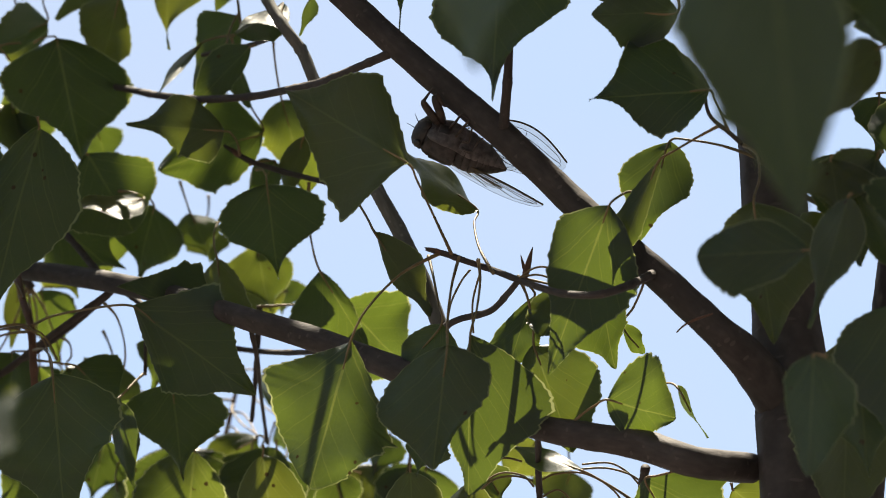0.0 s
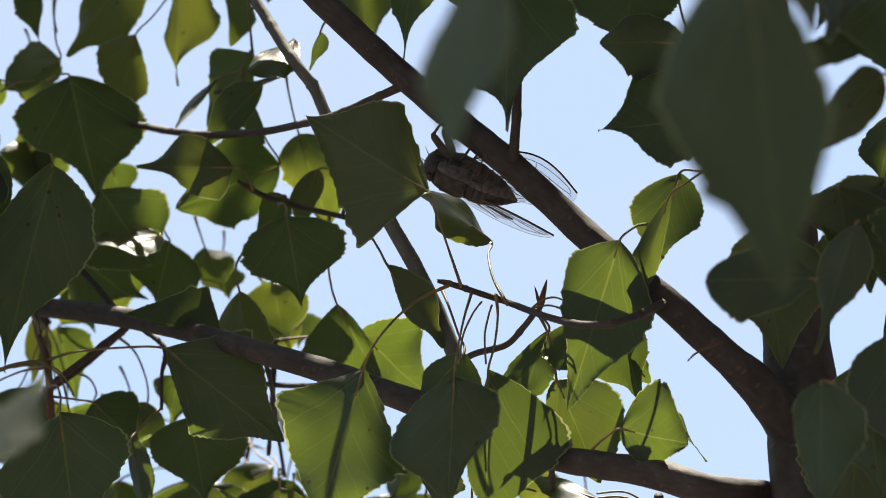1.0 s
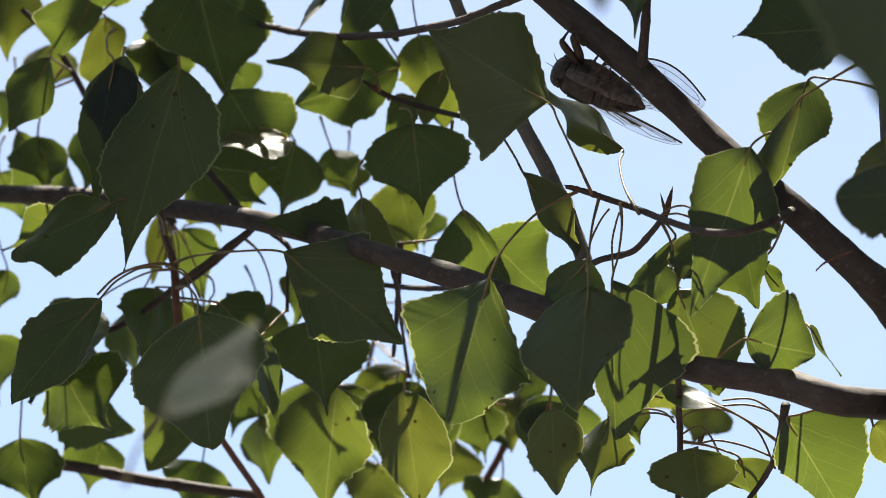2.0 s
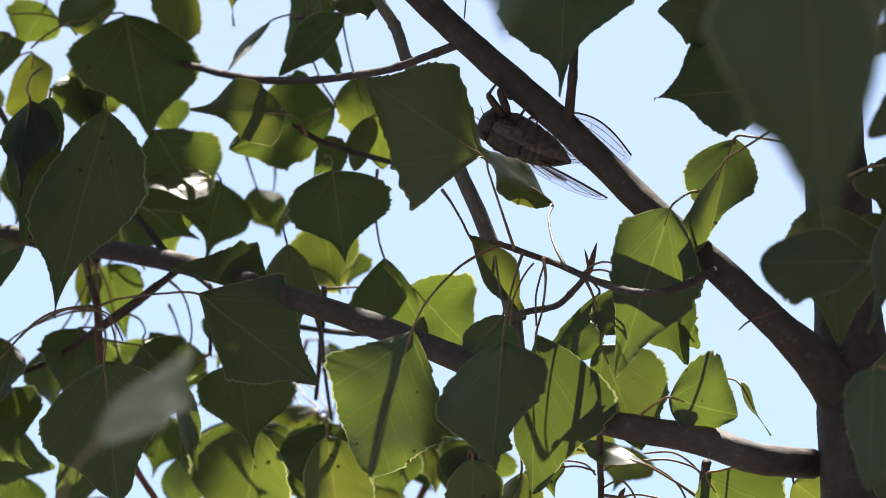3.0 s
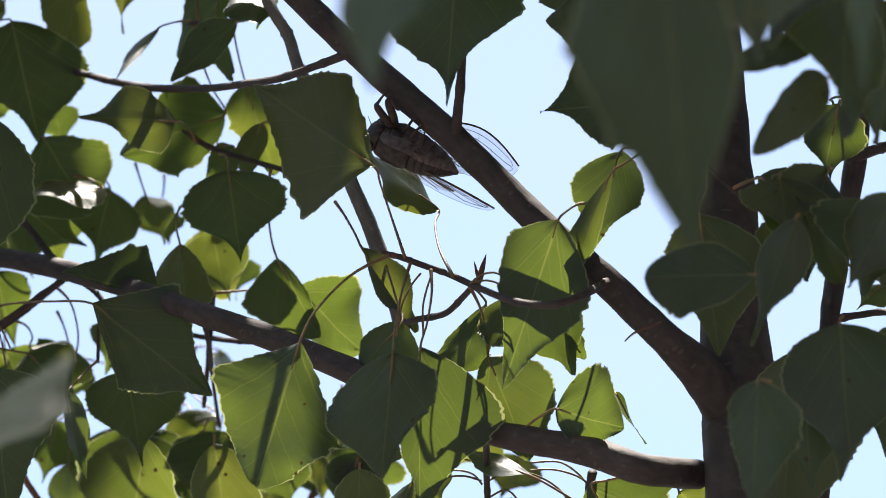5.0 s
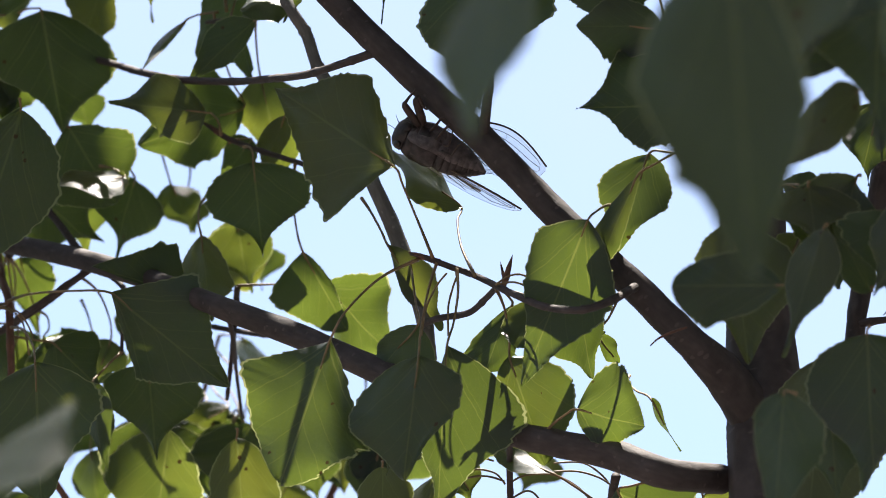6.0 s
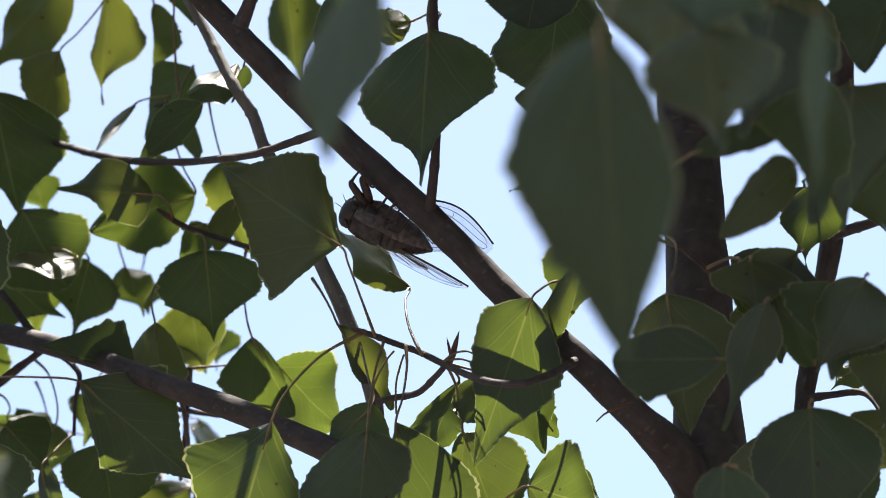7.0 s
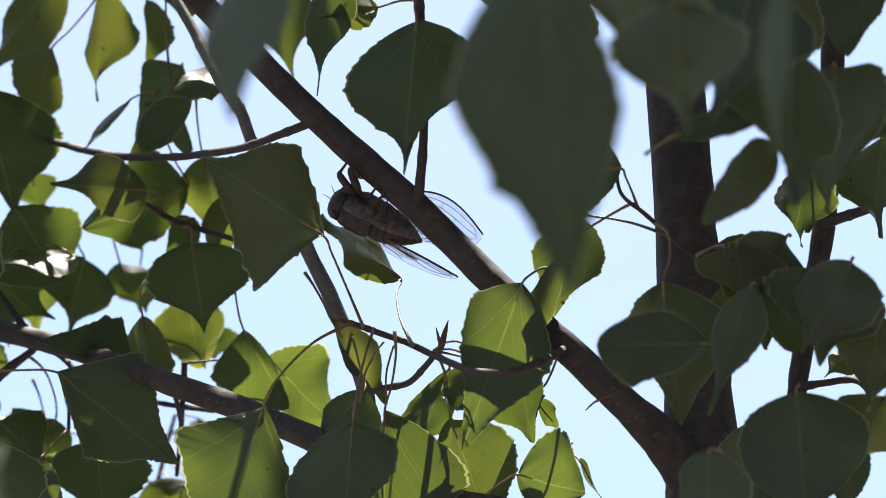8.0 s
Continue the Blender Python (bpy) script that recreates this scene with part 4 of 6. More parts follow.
leaf((-0.1658, 1.5887, 2.4730), (-0.1549, 1.5987, 2.4487), (-0.1500, 1.6195, 2.4135), ((0.16, 0.0201), (0.31, 0.0205)), 8, 0.12, 0.1, shaded=(0.15, 0.38, 0.62, 0.85), shoulder=0.8, point=0.9)
leaf((-0.2144, 1.5931, 2.4621), (-0.1961, 1.5089, 2.4035), (-0.1911, 1.5276, 2.3517), ((0.43, 0.0286), (0.26, 0.0256)), 8, 0.12, 0.1, shaded=(0.15, 0.38, 0.62, 0.85), shoulder=0.7, point=0.5)
leaf((-0.2141, 1.5946, 2.4584), (-0.1959, 1.5956, 2.4557), (-0.1747, 1.6052, 2.4372), 0.0285, -14, 0.12, 0.1)
leaf((-0.2150, 1.5893, 2.4714), (-0.2369, 1.5073, 2.4085), (-0.2724, 1.5213, 2.3690), ((0.38, 0.0199), (0.43, 0.0145)), 35, 0.12, 0.1, shoulder=0.4, point=0.5)
leaf((-0.2206, 1.5993, 2.4911), (-0.2292, 1.5093, 2.4572), (-0.2711, 1.4990, 2.4274), ((0.24, 0.0126), (0.76, 0.0169)), 35, 0.12, 0.1, shoulder=0.5, point=0.6)
leaf((-0.0951, 1.5652, 2.5265), (-0.0920, 1.5810, 2.4925), (-0.0736, 1.5966, 2.4623), ((0.26, 0.0238), (0.51, 0.0041)), 12, 0.3, 0.1, shoulder=0.4, point=0.2)
leaf((-0.1707, 1.7183, 2.4991), (-0.1657, 1.7240, 2.4851), (-0.1574, 1.7359, 2.4362), 0.0485, -24, 0.12, 0.1, sunny=(0.55,))
leaf((-0.1215, 1.6917, 2.4715), (-0.1260, 1.7256, 2.4811), (-0.1253, 1.7366, 2.4345), 0.0455, 34, 0.12, 0.1, sunny=(0.55,))
leaf((-0.1236, 1.7817, 2.5291), (-0.1270, 1.7868, 2.5163), (-0.1420, 1.7882, 2.4876), 0.0345, 14, 0.12, 0.1, sunny=(0.55,))
leaf((-0.0751, 1.7929, 2.5013), (-0.0930, 1.7468, 2.4820), (-0.0880, 1.7615, 2.4614), 0.0246, -34, 0.12, 0.1, sunny=(0.55,))
leaf((-0.0574, 1.6973, 2.4711), (-0.0601, 1.7022, 2.4590), (-0.0674, 1.7153, 2.4332), 0.0283, 21, 0.12, 0.1, shaded=(0.15, 0.38, 0.62, 0.85))
leaf((-0.0464, 1.4641, 2.3741), (-0.0419, 1.4831, 2.3604), (-0.0492, 1.4893, 2.3455), 0.0193, 35, 0.12, 0.1, sunny=(0.55,))
leaf((-0.0248, 1.4544, 2.3582), (-0.0319, 1.5258, 2.3616), (-0.0408, 1.5305, 2.3308), 0.0219, 30, 0.12, 0.1, sunny=(0.55,))
leaf((-0.0352, 1.5079, 2.4070), (-0.0254, 1.5417, 2.3757), (-0.0172, 1.5433, 2.3599), 0.0173, -14, 0.12, 0.1)
leaf((0.0047, 1.4865, 2.3285), (0.0034, 1.4855, 2.3278), (0.0054, 1.4896, 2.3013), 0.0332, -14, 0.12, 0.1, shaded=(0.15, 0.38, 0.62, 0.85))
leaf((-0.0019, 1.5024, 2.3394), (0.0208, 1.4959, 2.3288), (0.0252, 1.5032, 2.3136), 0.0186, 14, 0.12, 0.1, sunny=(0.55,))
leaf((0.0615, 1.4389, 2.3231), (0.0382, 1.4531, 2.3236), (0.0585, 1.4820, 2.2976), ((0.33, 0.0119), (0.31, 0.0257)), 12, 0.12, 0.1, sunny=(0.55,), shoulder=0.3, point=0.2)
leaf((0.0355, 1.4781, 2.3263), (0.0144, 1.4708, 2.3375), (-0.0180, 1.4938, 2.3633), 0.0116, 59, 0.12, 0, sunny=(0.2,))
leaf((-0.2898, 1.6351, 2.6250), (-0.2591, 1.5905, 2.6070), (-0.2714, 1.6038, 2.5867), ((0.59, 0.0183), (0.01, 0.0074)), -16, 0.12, 0.1, shoulder=0.8, point=0.4)
leaf((-0.2998, 1.6281, 2.6691), (-0.3003, 1.6262, 2.6471), (-0.3047, 1.6451, 2.6107), 0.0392, -42, 0.12, 0.1)
leaf((-0.2321, 1.6838, 2.6645), (-0.2398, 1.6778, 2.6519), (-0.2353, 1.6873, 2.6209), ((0.56, 0.0119), (0.44, 0.0100)), 10, 0.12, 0.1, sunny=(0.5,), point=0.4)
leaf((-0.2726, 1.6439, 2.6031), (-0.2660, 1.5555, 2.5536), (-0.2841, 1.5718, 2.5267), ((0.32, 0.0119), (0.44, 0.0111)), -35, 0.12, 0.1, shoulder=0.5, point=0.5)
leaf((-0.2679, 1.6469, 2.5957), (-0.2620, 1.6975, 2.6040), (-0.2722, 1.7151, 2.5797), 0.0309, 14, 0.12, 0.1)
leaf((-0.2705, 1.6452, 2.5999), (-0.3066, 1.6939, 2.6037), (-0.2775, 1.7128, 2.5745), ((0.49, 0.0229), (0.48, 0.0062)), 14, 0.12, 0.1, sunny=(0.55,), shaded=(0.15, 0.38, 0.62, 0.85), shoulder=0.5, point=0.5)
leaf((-0.2262, 1.7074, 2.6061), (-0.2214, 1.7033, 2.5897), (-0.2148, 1.7098, 2.5692), 0.0281, 14, 0.12, 0.1)
leaf((-0.2021, 1.7067, 2.6078), (-0.2030, 1.7024, 2.5918), (-0.1960, 1.7195, 2.5653), 0.0309, 14, 0.12, 0.1)
leaf((-0.2724, 1.6536, 2.5435), (-0.2700, 1.6263, 2.5134), (-0.2959, 1.6224, 2.4976), 0.0290, -45, 0.12, 0.1)
leaf((-0.3137, 1.6818, 2.5627), (-0.3080, 1.7213, 2.5450), (-0.3104, 1.7280, 2.5250), 0.0202, -36, 0.12, 0.1)
leaf((-0.2149, 1.5900, 2.4696), (-0.2576, 1.6394, 2.4808), (-0.2867, 1.6510, 2.4402), 0.0487, 46, 0.12, 0.1, sunny=(0.55,))
leaf((-0.2899, 1.6716, 2.4768), (-0.2725, 1.6495, 2.4558), (-0.2512, 1.6512, 2.4204), 0.0453, 14, 0.12, 0.1, sunny=(0.55,))
leaf((-0.2283, 1.6694, 2.5402), (-0.2466, 1.7012, 2.5147), (-0.2459, 1.7086, 2.4781), 0.0355, 34, 0.12, 0.1)
leaf((-0.2314, 1.6488, 2.4843), (-0.2166, 1.7071, 2.4560), (-0.2381, 1.7013, 2.4293), ((0.55, 0.0305), (0.47, 0.0040)), -36, 0.12, 0.1, shoulder=0.4, point=0.2)
leaf((-0.2180, 1.7578, 2.4815), (-0.2195, 1.7552, 2.4613), (-0.2267, 1.7582, 2.4371), 0.0337, -14, 0.12, 0.1)
leaf((-0.1914, 1.7522, 2.4953), (-0.1934, 1.7476, 2.4801), (-0.1881, 1.7555, 2.4493), 0.0306, 37, 0.12, 0.1)
leaf((-0.1638, 1.6839, 2.5308), (-0.1678, 1.6794, 2.5154), (-0.1729, 1.6859, 2.4931), 0.0225, -34, 0.12, 0.1, sunny=(0.55,))
leaf((-0.1887, 1.6143, 2.4984), (-0.1813, 1.6664, 2.4941), (-0.1892, 1.6763, 2.4769), 0.0203, 25, 0.12, 0.1)
leaf((-0.2899, 1.6716, 2.4768), (-0.2950, 1.7061, 2.4493), (-0.2889, 1.7123, 2.4158), 0.0355, -14, 0.12, 0.1)
leaf((-0.2703, 1.7535, 2.4920), (-0.2662, 1.7510, 2.4717), (-0.2712, 1.7592, 2.4470), 0.0281, -14, 0.12, 0.1)
leaf((-0.1555, 1.8391, 2.5206), (-0.1462, 1.8457, 2.5040), (-0.1597, 1.8504, 2.4810), 0.0354, -14, 0.12, 0.1)
leaf((-0.1522, 1.8316, 2.5390), (-0.1081, 1.8414, 2.5148), (-0.1161, 1.8441, 2.4861), 0.0325, -14, 0.12, 0.1, sunny=(0.55,))
leaf((-0.1507, 1.8291, 2.5453), (-0.2028, 1.7674, 2.5112), (-0.2089, 1.7726, 2.4816), 0.0292, 18, 0.12, 0.1)
leaf((-0.3201, 1.7500, 2.6341), (-0.3212, 1.7480, 2.6125), (-0.3113, 1.7622, 2.5926), 0.0288, 14, 0.12, 0.1)
leaf((-0.2920, 1.7798, 2.5606), (-0.2970, 1.7764, 2.5421), (-0.3002, 1.7796, 2.5197), 0.0217, -26, 0.12, 0.1, sunny=(0.55,))
leaf((-0.2085, 1.6332, 2.4919), (-0.2085, 1.6839, 2.5043), (-0.1901, 1.6844, 2.4812), 0.0301, -14, 0.12, 0.1, sunny=(0.6,))
leaf((-0.2823, 1.6380, 2.6178), (-0.2571, 1.6341, 2.6262), (-0.2579, 1.6448, 2.5936), ((0.74, 0.0113), (0.16, 0.0100)), -28, 0.12, 0.1, sunny=(0.55,), shoulder=0.6, point=0.3)
leaf((-0.3285, 1.6899, 2.5694), (-0.3180, 1.7596, 2.5304), (-0.3138, 1.7630, 2.4964), 0.0327, 32, 0.12, 0.1)
leaf((-0.2576, 1.6725, 2.6925), (-0.2579, 1.6691, 2.6742), (-0.2711, 1.6780, 2.6522), 0.0258, -18, 0.12, 0.1)
leaf((-0.2437, 1.6703, 2.6980), (-0.2395, 1.6683, 2.6763), (-0.2310, 1.6716, 2.6532), 0.0236, 22, 0.12, 0.1)
leaf((-0.3155, 1.7358, 2.6694), (-0.3105, 1.7328, 2.6501), (-0.3204, 1.7365, 2.6275), 0.0238, 20, 0.12, 0.1, sunny=(0.55,))
leaf((-0.0852, 1.7993, 2.4854), (-0.0847, 1.8038, 2.4744), (-0.0926, 1.8052, 2.4489), 0.0345, -14, 0.12, 0.1)
leaf((-0.1498, 1.8274, 2.5495), (-0.1392, 1.7687, 2.5079), (-0.1328, 1.7710, 2.4772), 0.0313, -14, 0.12, 0.1, sunny=(0.55,))
leaf((-0.1230, 1.7590, 2.6120), (-0.1184, 1.7566, 2.5912), (-0.1191, 1.7592, 2.5714), 0.0189, 28, 0.12, 0.1)
leaf((-0.2283, 1.6694, 2.5402), (-0.2208, 1.7286, 2.5270), (-0.2095, 1.7349, 2.5044), 0.0337, 14, 0.12, 0.1)
leaf((-0.1710, 1.7472, 2.5078), (-0.1706, 1.7439, 2.4893), (-0.1623, 1.7575, 2.4617), 0.0365, 14, 0.12, 0.1, sunny=(0.55,))
leaf((-0.1464, 1.8221, 2.5626), (-0.1970, 1.7750, 2.5456), (-0.2016, 1.7811, 2.5249), 0.0230, -14, 0.12, 0.1)
leaf((-0.0723, 1.7915, 2.5048), (-0.0928, 1.7904, 2.5076), (-0.0815, 1.7919, 2.4822), 0.0265, -18, 0.12, 0.1)
leaf((-0.2193, 1.6409, 2.4883), (-0.2288, 1.6370, 2.4867), (-0.2317, 1.6499, 2.4484), 0.0385, -52, 0.12, 0.1, shaded=(0.15, 0.38, 0.62, 0.85))
leaf((-0.2068, 1.7198, 2.5755), (-0.2277, 1.7129, 2.5609), (-0.2192, 1.7286, 2.5292), ((0.14, 0.0118), (0.21, 0.0139)), 14, 0.12, 0.1, sunny=(0.55,), shoulder=0.6, point=0.9)
leaf((-0.1975, 1.7040, 2.5345), (-0.1907, 1.7016, 2.5137), (-0.2063, 1.7116, 2.4983), 0.0276, -14, 0.12, 0.1, sunny=(0.55,))
leaf((-0.2283, 1.6694, 2.5402), (-0.2222, 1.6835, 2.5052), (-0.2312, 1.6892, 2.4864), 0.0219, -14, 0.12, 0.1)
leaf((-0.1698, 1.7436, 2.5167), (-0.1691, 1.7411, 2.4960), (-0.1628, 1.7445, 2.4662), 0.0421, -14, 0.12, 0.1, sunny=(0.5,))
leaf((-0.1469, 1.8228, 2.5609), (-0.1303, 1.7665, 2.5135), (-0.1581, 1.7655, 2.4947), ((0.41, 0.0098), (0.37, 0.0074)), 15, 0.12, 0.1, sunny=(0.55,), point=0.3)
leaf((-0.1215, 1.6917, 2.4715), (-0.1292, 1.7425, 2.4927), (-0.1305, 1.7450, 2.4632), 0.0295, -14, 0.12, 0.1)
leaf((-0.0699, 1.7701, 2.5311), (-0.0697, 1.7664, 2.5135), (-0.0789, 1.7729, 2.4935), 0.0218, 40, 0.12, 0.1, sunny=(0.55,))
leaf((-0.0573, 1.7041, 2.4809), (-0.0592, 1.7012, 2.4613), (-0.0601, 1.7152, 2.4398), 0.0273, -14, 0.12, 0.1, shaded=(0.15, 0.38, 0.62, 0.85))
leaf((-0.2452, 1.6615, 2.5595), (-0.2374, 1.7125, 2.5683), (-0.2394, 1.7179, 2.5345), ((0.44, 0.0054), (0.34, 0.0086)), -35, 0.12, 0.1, sunny=(0.6,), point=0.5)
leaf((-0.1445, 1.8194, 2.5693), (-0.1204, 1.7816, 2.5292), (-0.1165, 1.7884, 2.5119), 0.0181, 46, 0.12, 0.1)
leaf((-0.2269, 1.7117, 2.5957), (-0.2209, 1.7072, 2.5801), (-0.2078, 1.7144, 2.5602), 0.0253, -14, 0.12, 0.1)
leaf((-0.1541, 1.7329, 2.6232), (-0.1557, 1.7306, 2.6022), (-0.1525, 1.7358, 2.5869), 0.0199, -14, 0.12, 0.1, sunny=(0.55,))
leaf((-0.2417, 1.6842, 2.6636), (-0.2421, 1.6814, 2.6439), (-0.2358, 1.6845, 2.6151), 0.0282, -39, 0.12, 0.1, sunny=(0.55,))
leaf((-0.2062, 1.7137, 2.6707), (-0.2059, 1.7118, 2.6487), (-0.2005, 1.7189, 2.6297), 0.0199, 14, 0.12, 0.1, sunny=(0.55,))
leaf((-0.2283, 1.6694, 2.5402), (-0.2373, 1.7272, 2.5304), (-0.2312, 1.7381, 2.5011), 0.0337, 14, 0.12, 0.1, sunny=(0.6,))
leaf((-0.1205, 1.6128, 2.4933), (-0.0832, 1.6037, 2.4904), (-0.0570, 1.6060, 2.4607), ((0.51, 0.0186), (0.47, 0.0254)), 40, 0.12, 0.1, sunny=(0.55,), shoulder=0.5, point=0)
leaf((-0.1427, 1.8166, 2.5761), (-0.1313, 1.8172, 2.5746), (-0.1195, 1.8216, 2.5466), 0.0292, -67, 0.12, 0.1)
leaf((-0.1366, 1.7148, 2.5879), (-0.1151, 1.7159, 2.5612), (-0.1440, 1.7110, 2.5660), ((0.66, 0.0130), (0.17, 0.0165)), -14, 0.12, 0.1, sunny=(0.55,), shoulder=0.6, point=0)
leaf((-0.0723, 1.7915, 2.5048), (-0.0529, 1.7452, 2.4858), (-0.0605, 1.7570, 2.4643), 0.0365, -14, 0.12, 0.1, sunny=(0.55,))
leaf((-0.0723, 1.7915, 2.5048), (-0.0748, 1.7712, 2.5017), (-0.0807, 1.7733, 2.4735), 0.0313, 14, 0.12, 0.1, shaded=(0.15, 0.38, 0.62, 0.85))
leaf((-0.0016, 1.7001, 2.4909), (-0.0024, 1.6970, 2.4717), (-0.0161, 1.7068, 2.4540), 0.0287, -14, 0.12, 0.1, sunny=(0.55,))
leaf((-0.0729, 1.7918, 2.5041), (-0.0981, 1.7902, 2.5081), (-0.0940, 1.8045, 2.4872), 0.0317, 14, 0.12, 0.1, sunny=(0.55,))
leaf((0.0119, 1.7487, 2.5039), (0.0130, 1.7465, 2.4826), (0.0067, 1.7540, 2.4632), 0.0281, -14, 0.12, 0.1)
leaf((0.1109, 1.2736, 2.4521), (0.1110, 1.2738, 2.4514), (0.1112, 1.2792, 2.4142), 0.0319, 10, 0.12, 0.1, shaded=(0.15, 0.38, 0.62, 0.85))
leaf((0.1313, 1.2157, 2.3912), (0.1310, 1.2130, 2.3884), (0.1284, 1.2179, 2.3357), 0.0503, 54, 0.12, 0.1, shaded=(0.15, 0.38, 0.62, 0.85))
leaf((-0.2353, 1.6845, 2.6629), (-0.2374, 1.6820, 2.6436), (-0.2368, 1.6886, 2.6174), ((0.24, 0.0138), (0.47, 0.0140)), 15, 0.12, 0.1, sunny=(0.5,), point=0.7)
leaf((-0.2398, 1.5510, 2.5662), (-0.2356, 1.5131, 2.5265), (-0.2425, 1.5257, 2.4877), 0.0268, 30, 0.12, 0.1, shaded=(0.15, 0.38, 0.62, 0.85))
leaf((-0.2748, 1.6426, 2.6064), (-0.2894, 1.6724, 2.5859), (-0.2804, 1.6743, 2.5569), 0.0289, -33, 0.12, 0.1, sunny=(0.55,))
leaf((-0.2771, 1.6621, 2.4736), (-0.2787, 1.6995, 2.4679), (-0.2455, 1.7064, 2.4522), ((0.28, 0.0201), (0.34, 0.0093)), 14, 0.12, 0.1, shaded=(0.5,), point=0.5)
leaf((-0.1667, 1.5968, 2.4529), (-0.1773, 1.5840, 2.4312), (-0.1709, 1.5944, 2.3939), 0.0174, 50, 0.12, 0.1, sunny=(0.55,))
leaf((-0.1636, 1.7449, 2.5133), (-0.1643, 1.7418, 2.4944), (-0.1537, 1.7473, 2.4551), 0.0421, -14, 0.12, 0.1)
leaf((-0.1479, 1.8241, 2.5575), (-0.1312, 1.7858, 2.5190), (-0.1471, 1.7883, 2.5022), 0.0230, 14, 0.12, 0.1, sunny=(0.55,))
leaf((-0.1141, 1.7673, 2.5112), (-0.1190, 1.7624, 2.4968), (-0.1087, 1.7666, 2.4637), 0.0397, -14, 0.12, 0.1)
leaf((-0.3040, 1.7552, 2.6214), (-0.3014, 1.7533, 2.5992), (-0.2910, 1.7643, 2.5775), 0.0251, -27, 0.12, 0.1)
leaf((-0.3028, 1.7282, 2.6882), (-0.2958, 1.7249, 2.6696), (-0.3010, 1.7336, 2.6436), 0.0266, 19, 0.12, 0.1)
leaf((0.1106, 1.3349, 2.3065), (0.1098, 1.3331, 2.3047), (0.1111, 1.3414, 2.2656), 0.0282, 15, 0.12, 0.1, shaded=(0.15, 0.38, 0.62, 0.85))
leaf((0.1449, 1.3858, 2.3407), (0.1442, 1.3841, 2.3386), (0.1402, 1.3957, 2.3074), 0.0186, 20, 0.12, 0.1, shaded=(0.15, 0.38, 0.62, 0.85))
leaf((-0.0808, 1.5701, 2.6790), (-0.0828, 1.5749, 2.6671), (-0.0769, 1.5842, 2.6153), 0.0254, 20, 0.12, 0.1, sunny=(0.55,))
leaf((-0.0493, 1.4508, 2.6007), (-0.0511, 1.4552, 2.5898), (-0.0601, 1.4720, 2.5409), 0.0223, 35, 0.12, 0.1, shaded=(0.15, 0.38, 0.62, 0.85))
leaf((-0.0126, 1.3521, 2.5013), (-0.0280, 1.4616, 2.5740), (-0.0515, 1.4629, 2.5686), 0.0166, 30, 0.12, 0.1, sunny=(0.55,))
leaf((-0.0911, 1.4901, 2.5756), (-0.0937, 1.4925, 2.5716), (-0.0988, 1.5010, 2.5580), ((0.41, 0.0014), (0.27, 0.0052)), 35, 0.12, 0.1, point=0.6)
leaf((-0.0518, 1.4777, 2.6408), (-0.0507, 1.4752, 2.6202), (-0.0387, 1.4858, 2.5849), 0.0368, 37, 0.12, 0.1)
leaf((0.1127, 1.2026, 2.4238), (0.1118, 1.2001, 2.4204), (0.0960, 1.2205, 2.3811), 0.0470, -14, 0.12, 0.1, shaded=(0.15, 0.38, 0.62, 0.85))
# stands for a pale, out-of-focus twig, built as a narrow blunt blade
leaf((0.0653, 1.1549, 2.3186), (0.0738, 1.1527, 2.3240), (0.1022, 1.1494, 2.3323), 0.0100, 20, 0.12, 0.1, outline="blunt")
leaf((0.1091, 1.1753, 2.3343), (0.1081, 1.1713, 2.3315), (0.0831, 1.1801, 2.3096), 0.0154, 10, 0.12, 0.1, skew=-0.3, shaded=(0.15, 0.38, 0.62, 0.85), outline="square")
leaf((0.1340, 1.2418, 2.4069), (0.1340, 1.2393, 2.4035), (0.1312, 1.2604, 2.3717), 0.0487, 12, 0.12, 0.1, shaded=(0.15, 0.38, 0.62, 0.85))
leaf((0.1484, 1.4908, 2.5017), (0.1336, 1.3821, 2.4502), (0.1264, 1.3929, 2.4220), 0.0251, 35, 0.12, 0.1, sunny=(0.55,))
leaf((0.1219, 1.3085, 2.3184), (0.1208, 1.3073, 2.3152), (0.1237, 1.3253, 2.2632), 0.0455, 12, 0.12, 0.1, shaded=(0.15, 0.38, 0.62, 0.85))
leaf((0.0914, 1.2459, 2.2600), (0.0872, 1.2438, 2.2597), (0.0845, 1.2492, 2.2184), ((0.24, 0.0090), (0.26, 0.0157)), -8, 0.12, 0.1, shaded=(0.15, 0.38, 0.62, 0.85), shoulder=0.8, point=0.4)
leaf((0.1223, 1.3301, 2.3910), (0.1202, 1.3220, 2.3856), (0.1094, 1.3312, 2.3446), 0.0412, -39, 0.12, 0.1, shaded=(0.15, 0.38, 0.62, 0.85))
leaf((0.0907, 1.3902, 2.4169), (0.0989, 1.3754, 2.4135), (0.1196, 1.3806, 2.4045), 0.0150, 40, 0.12, 0.1)
leaf((0.1392, 1.2688, 2.3462), (0.1380, 1.2641, 2.3420), (0.1204, 1.2748, 2.3123), 0.0343, 40, 0.12, 0.1, shaded=(0.15, 0.38, 0.62, 0.85))
leaf((0.1398, 1.5059, 2.4508), (0.1563, 1.4966, 2.4340), (0.1451, 1.4992, 2.4245), 0.0142, 48, 0.12, 0.1, sunny=(0.55,))
leaf((0.1494, 1.4855, 2.5146), (0.1334, 1.3995, 2.4607), (0.1301, 1.4100, 2.4380), 0.0240, -41, 0.12, 0.1)
leaf((0.1624, 1.3820, 2.4666), (0.1615, 1.3773, 2.4622), (0.1570, 1.3834, 2.4212), 0.0395, 47, 0.12, 0.1)
